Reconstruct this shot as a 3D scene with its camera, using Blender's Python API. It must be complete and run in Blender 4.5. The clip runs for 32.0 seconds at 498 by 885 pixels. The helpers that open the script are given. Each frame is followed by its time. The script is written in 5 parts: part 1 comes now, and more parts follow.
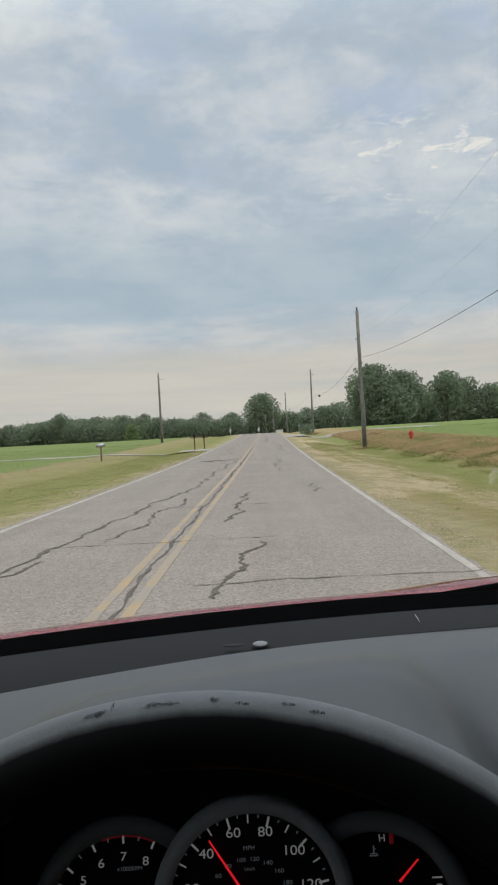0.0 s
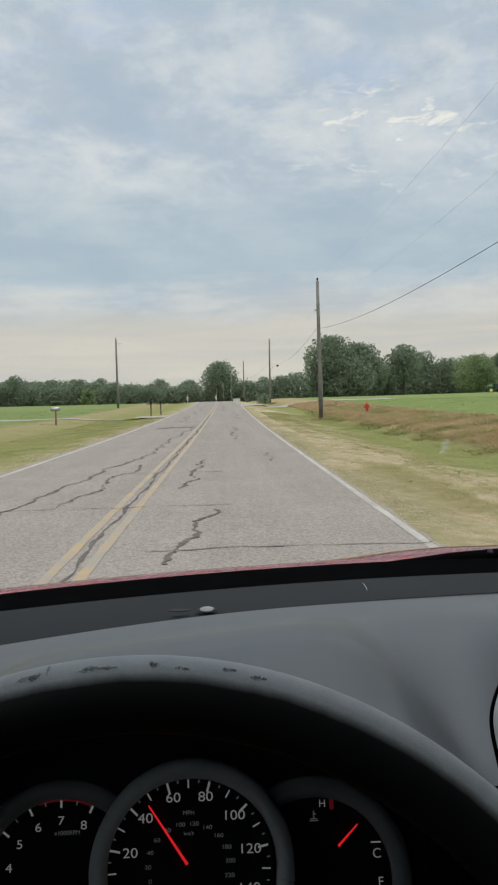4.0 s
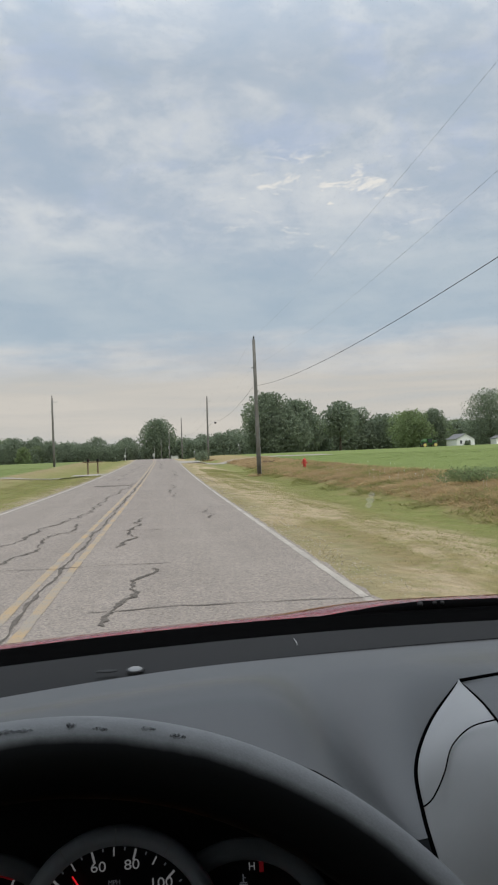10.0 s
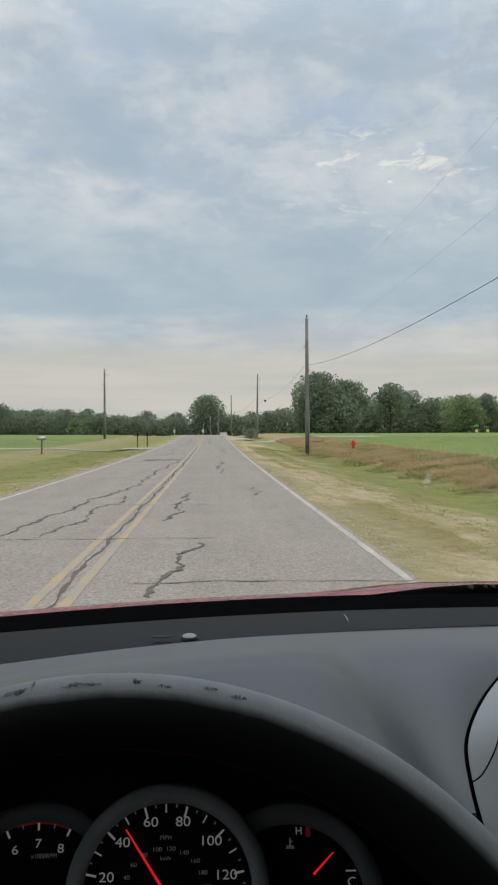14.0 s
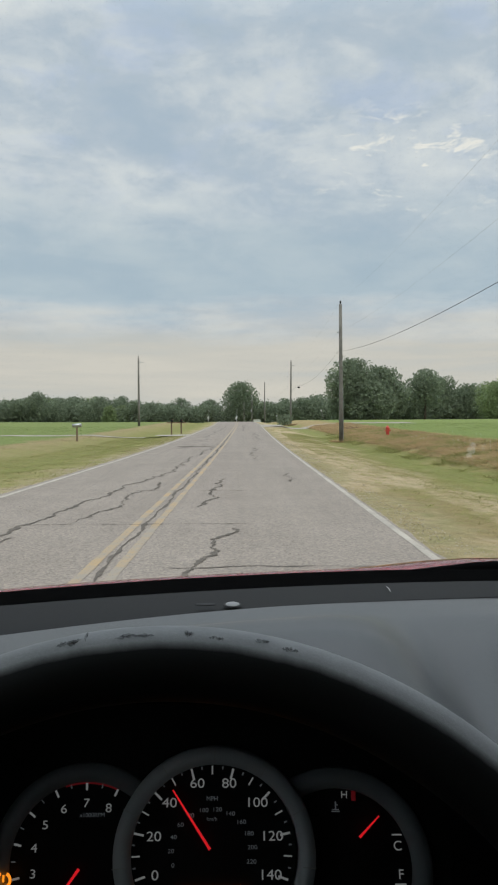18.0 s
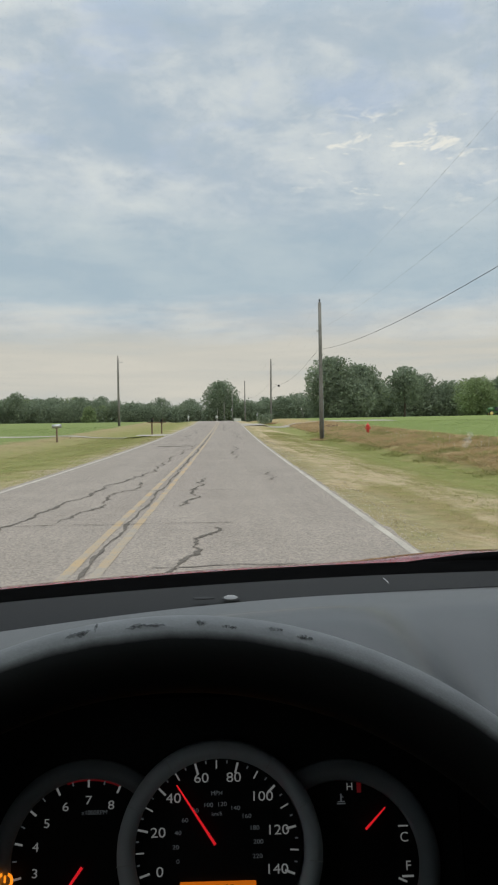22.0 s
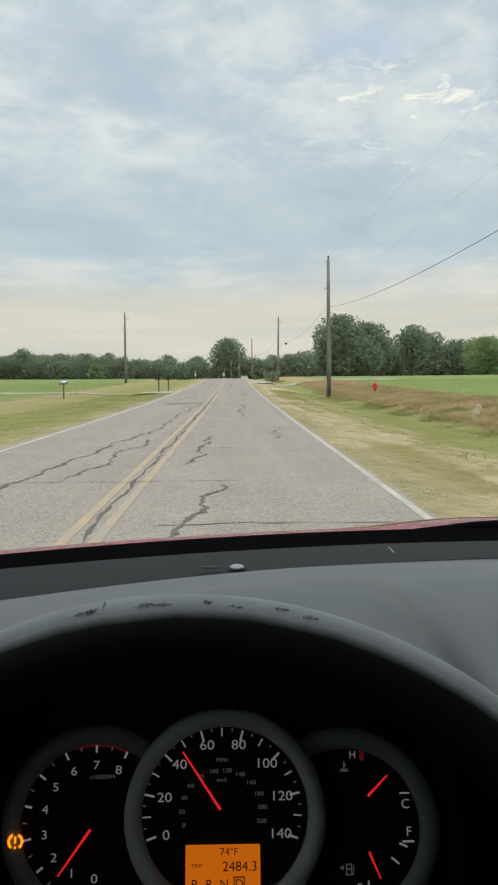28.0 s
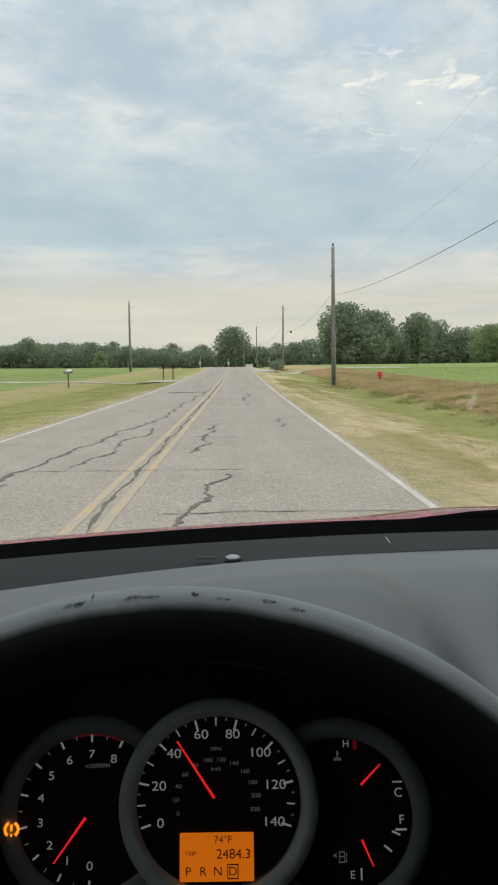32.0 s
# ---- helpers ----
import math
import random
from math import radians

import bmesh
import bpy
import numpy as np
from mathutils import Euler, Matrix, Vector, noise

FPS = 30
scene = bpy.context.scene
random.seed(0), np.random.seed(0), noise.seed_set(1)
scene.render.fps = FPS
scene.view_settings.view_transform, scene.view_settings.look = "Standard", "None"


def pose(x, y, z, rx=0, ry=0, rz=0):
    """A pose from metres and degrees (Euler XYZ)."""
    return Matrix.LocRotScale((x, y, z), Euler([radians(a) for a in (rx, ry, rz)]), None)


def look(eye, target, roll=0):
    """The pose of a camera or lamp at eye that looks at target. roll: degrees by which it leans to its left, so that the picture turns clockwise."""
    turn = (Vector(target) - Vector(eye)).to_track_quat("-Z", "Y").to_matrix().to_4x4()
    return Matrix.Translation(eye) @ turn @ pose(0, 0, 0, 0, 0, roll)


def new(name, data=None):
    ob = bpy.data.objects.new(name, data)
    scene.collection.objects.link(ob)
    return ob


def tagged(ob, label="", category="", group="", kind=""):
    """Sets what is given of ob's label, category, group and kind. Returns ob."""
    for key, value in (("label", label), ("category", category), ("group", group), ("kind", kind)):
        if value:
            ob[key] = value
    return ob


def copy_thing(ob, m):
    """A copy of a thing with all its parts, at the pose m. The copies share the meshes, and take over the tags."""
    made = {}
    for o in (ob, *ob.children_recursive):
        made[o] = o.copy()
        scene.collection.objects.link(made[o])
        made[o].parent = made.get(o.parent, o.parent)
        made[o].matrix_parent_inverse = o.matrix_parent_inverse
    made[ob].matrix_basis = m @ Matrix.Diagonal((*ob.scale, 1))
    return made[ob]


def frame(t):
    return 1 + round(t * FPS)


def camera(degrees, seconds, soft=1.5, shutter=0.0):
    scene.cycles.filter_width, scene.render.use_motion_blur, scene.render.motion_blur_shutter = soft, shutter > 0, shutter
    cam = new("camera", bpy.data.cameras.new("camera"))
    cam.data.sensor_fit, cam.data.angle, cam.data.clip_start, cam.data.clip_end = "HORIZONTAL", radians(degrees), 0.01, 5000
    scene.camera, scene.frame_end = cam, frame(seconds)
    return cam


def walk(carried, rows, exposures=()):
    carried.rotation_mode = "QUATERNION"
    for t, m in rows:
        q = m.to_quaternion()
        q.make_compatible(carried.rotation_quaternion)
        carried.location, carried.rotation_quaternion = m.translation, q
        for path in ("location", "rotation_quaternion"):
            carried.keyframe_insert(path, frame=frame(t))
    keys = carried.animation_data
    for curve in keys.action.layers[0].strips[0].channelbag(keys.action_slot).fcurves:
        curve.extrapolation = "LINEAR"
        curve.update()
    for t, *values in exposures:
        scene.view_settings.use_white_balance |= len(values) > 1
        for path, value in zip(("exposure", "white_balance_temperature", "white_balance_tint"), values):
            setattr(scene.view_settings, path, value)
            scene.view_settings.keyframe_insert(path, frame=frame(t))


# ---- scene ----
cam = camera(33.0, 32.0, soft=2.1)

# The phone, held behind the steering wheel: seconds, place, yaw, pitch and lean in degrees.
PATH = [
    (0, -0.0009, -0.0036, 1.4129, 1.40, -0.68, -3.19), (0.5, -0.0005, -0.0040, 1.4169, 1.48, -0.75, -2.84),
    (1, 0.0093, -0.0011, 1.4124, 1.10, -0.94, -2.49), (1.5, 0.0128, 0.0007, 1.4075, 0.64, -1.21, -2.46),
    (2, 0.0206, 0.0005, 1.4106, 0.09, -1.73, -2.41), (2.5, 0.0201, 0.0015, 1.4099, -0.36, -2.41, -2.27),
    (4.5, -0.0004, 0.0085, 1.4080, -1.62, -2.99, -1.41), (5, 0.0180, 0.0079, 1.4061, -2.03, -3.05, -1.54),
    (5.5, 0.0169, 0.0043, 1.4137, -4.40, -2.04, -1.77), (6, 0.0246, -0.0054, 1.4145, -5.99, 0.74, -1.84),
    (6.5, 0.0179, -0.0048, 1.4165, -5.83, 1.25, -1.82), (7, 0.0196, -0.0036, 1.4143, -5.88, 1.57, -1.82),
    (7.5, 0.0223, 0.0006, 1.4108, -5.91, 1.59, -1.84), (8, 0.0258, 0.0039, 1.4047, -5.97, 1.55, -1.93),
    (8.5, 0.0275, 0.0092, 1.4001, -5.95, 1.38, -1.93), (9, 0.0318, 0.0059, 1.4081, -5.93, 1.16, -1.96),
    (9.5, 0.0263, 0.0015, 1.4088, -5.80, 1.00, -2.12), (10, 0.0109, 0.0025, 1.4081, -5.79, 0.79, -2.15),
    (10.5, 0.0163, 0.0017, 1.4118, -5.61, 0.66, -1.97), (11, 0.0155, -0.0018, 1.4140, -4.93, 0.60, -1.67),
    (11.5, 0.0118, -0.0012, 1.4134, -3.85, 0.49, -1.31), (12, 0.0078, 0.0017, 1.4095, -3.23, 0.20, -0.84),
    (12.5, 0.0187, 0.0024, 1.4105, -2.97, 0.01, -0.51), (13, 0.0070, -0.0010, 1.4111, -2.86, -0.29, -0.32),
    (13.5, 0.0019, -0.0047, 1.4084, -2.59, -0.51, -0.04), (15.5, 0.0020, -0.0055, 1.4037, -1.65, -0.90, -0.69),
    (16, -0.0038, -0.0035, 1.4011, -1.13, -1.14, -0.51), (16.5, -0.0100, -0.0031, 1.3957, -0.81, -1.30, -0.35),
    (17, -0.0077, -0.0071, 1.3979, -0.59, -1.35, -0.23), (17.5, -0.0047, -0.0050, 1.3930, -0.27, -1.42, -0.24),
    (18, -0.0052, -0.0044, 1.3919, -0.16, -1.51, -0.22), (18.5, -0.0078, -0.0055, 1.3952, -0.08, -1.52, -0.20),
    (19, -0.0106, -0.0038, 1.3911, -0.09, -1.44, -0.16), (19.5, -0.0041, -0.0010, 1.3867, -0.14, -1.42, -0.39),
    (20, -0.0017, -0.0014, 1.3853, -0.21, -1.43, -0.71), (20.5, -0.0076, -0.0043, 1.3873, -0.58, -1.44, -0.75),
    (21, -0.0115, -0.0043, 1.3942, -0.96, -1.42, -0.76), (21.5, -0.0152, 0.0011, 1.3903, -1.33, -1.55, -0.76),
    (22, -0.0176, 0.0023, 1.3860, -1.48, -1.59, -0.82), (22.5, -0.0137, 0.0010, 1.3817, -1.59, -1.72, -0.85),
    (23, -0.0109, 0.0021, 1.3822, -1.61, -1.92, -0.86), (23.5, -0.0207, 0.0005, 1.3830, -1.63, -2.33, -0.83),
    (24, -0.0171, -0.0010, 1.3867, -1.58, -2.66, -0.80), (24.5, -0.0182, -0.0031, 1.3896, -1.49, -2.97, -0.82),
    (26.5, -0.0143, 0.0002, 1.3932, -1.17, -4.03, -0.30), (27, -0.0100, 0.0049, 1.3939, -1.03, -4.21, -0.26),
    (27.5, -0.0082, 0.0005, 1.3966, -1.05, -4.35, -0.36), (28, -0.0180, 0.0029, 1.3957, -1.00, -4.46, -0.38),
    (28.5, -0.0114, 0.0025, 1.3958, -0.99, -4.60, -0.42), (29, -0.0139, 0.0030, 1.3944, -1.03, -4.82, -0.39),
    (29.5, -0.0148, 0.0032, 1.3951, -1.05, -4.99, -0.34), (30, -0.0151, 0.0026, 1.3948, -1.02, -5.11, -0.38),
    (30.5, -0.0168, 0.0015, 1.3986, -0.96, -5.18, -0.41), (31, -0.0152, 0.0047, 1.3957, -0.92, -5.22, -0.43),
    (31.5, -0.0098, -0.0004, 1.3985, -0.79, -5.23, -0.50), (32, -0.0107, 0.0016, 1.3976, -0.66, -5.24, -0.52),
]


def held(x, y, z, yaw, pitch, lean):
    a, b = radians(yaw), radians(pitch)
    ahead = Vector((-math.sin(a) * math.cos(b), math.cos(a) * math.cos(b), math.sin(b)))
    eye = Vector((x, y, z))
    return look(eye, eye + ahead * 2, lean)


EXPOSURES = [(0, 0.06, 6750, 8), (2, 0.12, 6750, 7), (5, 0.15, 6750, 7), (6, 0.06, 6750, 8), (6.8, -0.11, 6600, 9), (8.2, -0.11, 6550, 9), (9, 0.07, 6720, 10), (11, 0.05, 6700, 10), (13, 0.06, 6700, 8), (19, 0.10, 6750, 6), (21.5, 0.09, 6800, 6), (24, 0.28, 6850, 5), (30, 0.32, 6950, 4), (32, 0.32, 6950, 4)]
walk(cam, [(t, held(*rest)) for t, *rest in PATH], EXPOSURES)

# ---- sky and light ----
EYE = 1.40
world = bpy.data.worlds.new("overcast_sky")
scene.world = world
world.use_nodes = True
wt = world.node_tree
wt.nodes.clear()


class Nodes:
    """A short way to write node trees."""

    def __init__(self, tree):
        self.tree = tree

    def add(self, kind, **sets):
        n = self.tree.nodes.new(kind)
        for k, v in sets.items():
            if k == "inputs":
                for name, value in v.items():
                    self.put(n, name, value)
            elif k == "operation":
                n.operation = v
            elif k == "blend_type":
                n.blend_type = v
            elif k == "data_type":
                n.data_type = v
        return n

    def put(self, n, name, value):
        socket = n.inputs[name]
        if isinstance(value, bpy.types.NodeSocket):
            self.tree.links.new(value, socket)
        else:
            socket.default_value = value

    def math(self, op, a, b=0.0, c=0.0):
        n = self.add("ShaderNodeMath", operation=op)
        for i, v in enumerate((a, b, c)):
            self.put(n, i, v)
        return n.outputs[0]

    def noise(self, vector, scale, detail=4.0, rough=0.55, distortion=0.0):
        n = self.add("ShaderNodeTexNoise", inputs={"Scale": scale, "Detail": detail, "Roughness": rough, "Distortion": distortion})
        if vector is not None:
            self.put(n, "Vector", vector)
        return n.outputs["Fac"]

    def ramp(self, fac, stops):
        n = self.add("ShaderNodeValToRGB")
        self.put(n, "Fac", fac)
        e = n.color_ramp.elements
        while len(e) < len(stops):
            e.new(0.5)
        for el, (at, col) in zip(e, stops):
            el.position = at
            el.color = (*col, 1) if len(col) == 3 else col
        return n.outputs["Color"]

    def mix(self, fac, a, b, how="MIX"):
        n = self.add("ShaderNodeMix", data_type="RGBA", blend_type=how)
        self.put(n, 0, fac)
        self.put(n, 6, a if isinstance(a, bpy.types.NodeSocket) else (*a, 1))
        self.put(n, 7, b if isinstance(b, bpy.types.NodeSocket) else (*b, 1))
        return n.outputs[2]

    def xyz(self, x, y, z):
        n = self.add("ShaderNodeCombineXYZ")
        for i, v in enumerate((x, y, z)):
            self.put(n, i, v)
        return n.outputs[0]


W = Nodes(wt)
tex = W.add("ShaderNodeTexCoord").outputs["Generated"]
sep = W.add("ShaderNodeSeparateXYZ")
W.put(sep, 0, tex)
sx, sy, sz = sep.outputs
up = W.math("MAXIMUM", sz, 0.0)
# The cloud sheet: directions laid onto a level ceiling, so that the cloud flattens towards the horizon.
low = W.math("ADD", up, 0.10)
sheet = W.xyz(W.math("DIVIDE", sx, low), W.math("DIVIDE", sy, low), 3.7)
big = W.noise(sheet, 0.62, 5.0, 0.55, 0.3)
mid = W.noise(sheet, 2.6, 6.0, 0.62, 0.5)
fine = W.noise(W.xyz(W.math("MULTIPLY", sx, 1.0), sy, W.math("MULTIPLY", sz, 2.0)), 11.0, 7.0, 0.62, 0.25)
lump = W.math("ADD", W.math("MULTIPLY", big, 0.36), W.math("ADD", W.math("MULTIPLY", mid, 0.26), W.math("MULTIPLY", fine, 0.38)))
cloud = W.ramp(lump, [(0.38, (0.385, 0.47, 0.585)), (0.455, (0.44, 0.51, 0.61)), (0.52, (0.55, 0.60, 0.67)), (0.60, (0.645, 0.68, 0.72))])
# Thin places where the blue shows.
gaps = W.ramp(W.noise(W.xyz(sx, sy, W.math("MULTIPLY", sz, 2.2)), 9.5, 4.0, 0.55, 0.3), [(0.53, (0, 0, 0)), (0.68, (0.45, 0.45, 0.45))])
cloud = W.mix(W.math("MULTIPLY", gaps, W.ramp(sz, [(0.22, (0, 0, 0)), (0.34, (1, 1, 1))])), cloud, (0.41, 0.50, 0.69))
# A bluer, darker bank above the pale haze at the horizon.
height = W.math("ADD", up, W.math("MULTIPLY", W.math("SUBTRACT", W.noise(W.xyz(sx, sy, W.math("MULTIPLY", sz, 6.0)), 4.0, 5.0, 0.6), 0.5), 0.09))
bank = W.ramp(height, [(0.0, (0, 0, 0)), (0.115, (0, 0, 0)), (0.14, (1, 1, 1)), (0.20, (0.85, 0.85, 0.85)), (0.27, (0.0, 0.0, 0.0))])
cloud = W.mix(W.math("MULTIPLY", bank, 0.75), cloud, (0.36, 0.46, 0.56))
haze = W.ramp(height, [(0.0, (1, 1, 1)), (0.085, (0.95, 0.95, 0.95)), (0.135, (0.0, 0.0, 0.0)), (1.0, (0, 0, 0))])
streak = W.noise(W.xyz(sx, sy, W.math("MULTIPLY", sz, 14.0)), 3.2, 5.0, 0.6, 0.2)
cloud = W.mix(haze, cloud, W.ramp(streak, [(0.36, (0.505, 0.512, 0.512)), (0.50, (0.552, 0.535, 0.510)), (0.66, (0.60, 0.572, 0.535))]))
# A few thin bright rifts in the sheet, ahead and to the right.
rift_at = W.add("ShaderNodeVectorMath", operation="DISTANCE")
W.put(rift_at, 0, W.xyz(sx, sy, W.math("MULTIPLY", sz, 2.2)))
rift_at.inputs[1].default_value = (0.195, 0.936, 0.63)
rift = W.math("MULTIPLY", W.math("SUBTRACT", 1.0, W.math("SMOOTH_MIN", W.math("DIVIDE", rift_at.outputs["Value"], 0.165), 1.0, 0.2)),
              W.ramp(W.noise(W.xyz(sx, sy, W.math("MULTIPLY", sz, 2.6)), 21.0, 5.0, 0.62, 0.4), [(0.57, (0, 0, 0)), (0.68, (1, 1, 1))]))
cloud = W.mix(W.math("MINIMUM", W.math("MULTIPLY", rift, 1.5), 0.8), cloud, (0.82, 0.80, 0.77))
# An overcast sky is brighter overhead than at the horizon.
gain = W.math("ADD", 1.0, W.math("MULTIPLY", W.math("MAXIMUM", W.math("SUBTRACT", sz, 0.42), 0.0), 3.6))
back = W.add("ShaderNodeBackground", inputs={"Color": cloud, "Strength": gain})
W.put(W.add("ShaderNodeOutputWorld"), "Surface", back.outputs[0])

sun_data = bpy.data.lights.new("sun", "SUN")
sun_data.energy, sun_data.angle, sun_data.color = 1.5, radians(22), (1.0, 0.95, 0.87)
sun = new("sun", sun_data)
sun.matrix_world = look((0, 0, 60), (-14, 26, 0))

# ---- materials ----
def material(name, colour, rough=0.6, vary=0.15, scale=8.0, bump=0.0, metal=0.0, spec=0.5, second=None, fine=60.0, coat=0.0, per=False, thin=0.0):
    """A surface with stains at one scale and grain at another. per: shades differ from one loose piece to the next."""
    m = bpy.data.materials.new(name)
    m.use_nodes = True
    N = Nodes(m.node_tree)
    p = m.node_tree.nodes["Principled BSDF"]
    at = N.add("ShaderNodeTexCoord").outputs["Object"]
    a = N.noise(at, scale, 5.0, 0.6)
    b = N.noise(at, fine, 3.0, 0.6)
    darker = tuple(c * (1 - vary) for c in colour)
    lighter = tuple(min(c * (1 + vary), 1) for c in colour)
    col = N.mix(N.ramp(a, [(0.3, (0, 0, 0)), (0.7, (1, 1, 1))]), darker, second or lighter)
    col = N.mix(N.math("MULTIPLY", b, 0.5 * vary + 0.05), col, tuple(c * 0.55 for c in colour))
    if per:
        shade = N.ramp(N.add("ShaderNodeNewGeometry").outputs["Random Per Island"], [(0.0, (0.84, 0.84, 0.84)), (0.6, (1, 1, 1)), (1.0, (1.14, 1.13, 1.06))])
        col = N.mix(1.0, col, shade, "MULTIPLY")
    N.put(p, "Base Color", col)
    N.put(p, "Roughness", N.math("ADD", rough - 0.08, N.math("MULTIPLY", b, 0.16)))
    p.inputs["Metallic"].default_value = metal
    p.inputs["Specular IOR Level"].default_value = spec
    p.inputs["Coat Weight"].default_value = coat
    p.inputs["Coat IOR"].default_value = 2.1
    if bump:
        n = N.add("ShaderNodeBump", inputs={"Strength": 0.6, "Distance": bump, "Height": b})
        N.put(p, "Normal", n.outputs[0])
    if thin:
        tl = N.add("ShaderNodeBsdfTranslucent", inputs={"Color": col})
        mx = N.add("ShaderNodeMixShader", inputs={0: thin, 1: p.outputs[0], 2: tl.outputs[0]})
        N.put(m.node_tree.nodes["Material Output"], "Surface", mx.outputs[0])
    return m


def glow(name, colour, strength):
    m = bpy.data.materials.new(name)
    m.use_nodes = True
    p = m.node_tree.nodes["Principled BSDF"]
    p.inputs["Base Color"].default_value = (*[c * 0.5 for c in colour], 1)
    p.inputs["Emission Color"].default_value = (*colour, 1)
    p.inputs["Emission Strength"].default_value = strength
    return m


def asphalt_material():
    m = bpy.data.materials.new("worn_asphalt")
    m.use_nodes = True
    N = Nodes(m.node_tree)
    p = m.node_tree.nodes["Principled BSDF"]
    at = N.add("ShaderNodeTexCoord").outputs["Object"]
    stones = N.add("ShaderNodeTexVoronoi", inputs={"Vector": at, "Scale": 46.0})
    patch = N.noise(at, 0.55, 5.0, 0.6)
    s = N.add("ShaderNodeSeparateXYZ")
    N.put(s, 0, at)
    long = N.noise(N.xyz(N.math("MULTIPLY", s.outputs[0], 1.6), N.math("MULTIPLY", s.outputs[1], 0.05), 0.0), 1.0, 4.0, 0.6)
    col = N.mix(N.ramp(patch, [(0.3, (0, 0, 0)), (0.7, (1, 1, 1))]), (0.190, 0.163, 0.141), (0.231, 0.199, 0.173))
    col = N.mix(N.ramp(long, [(0.35, (0, 0, 0)), (0.7, (0.55, 0.55, 0.55))]), col, (0.260, 0.225, 0.197))
    grain = N.ramp(stones.outputs["Color"], [(0.0, (0.52, 0.52, 0.52)), (0.5, (1, 1, 1)), (1.0, (1.45, 1.42, 1.36))])
    col = N.mix(0.8, col, grain, "MULTIPLY")
    N.put(p, "Base Color", col)
    p.inputs["Roughness"].default_value = 0.88
    p.inputs["Specular IOR Level"].default_value = 0.3
    n = N.add("ShaderNodeBump", inputs={"Strength": 0.7, "Distance": 0.006, "Height": stones.outputs["Distance"]})
    N.put(p, "Normal", n.outputs[0])
    return m


def paint_line(name, colour, under=(0.23, 0.207, 0.18), low=0.40, high=0.57):
    """Road paint, worn through to the asphalt in places."""
    m = bpy.data.materials.new(name)
    m.use_nodes = True
    N = Nodes(m.node_tree)
    p = m.node_tree.nodes["Principled BSDF"]
    at = N.add("ShaderNodeTexCoord").outputs["Object"]
    worn_or_lit = N.math("ADD", N.math("MULTIPLY", N.noise(at, 1.3, 5.0, 0.65), 0.6), N.math("MULTIPLY", N.noise(at, 45.0, 3.0, 0.7), 0.4))
    N.put(p, "Base Color", N.mix(N.ramp(worn_or_lit, [(low, (0.12, 0.12, 0.12)), (high, (0.92, 0.92, 0.92))]), colour, under))
    p.inputs["Roughness"].default_value = 0.8
    return m


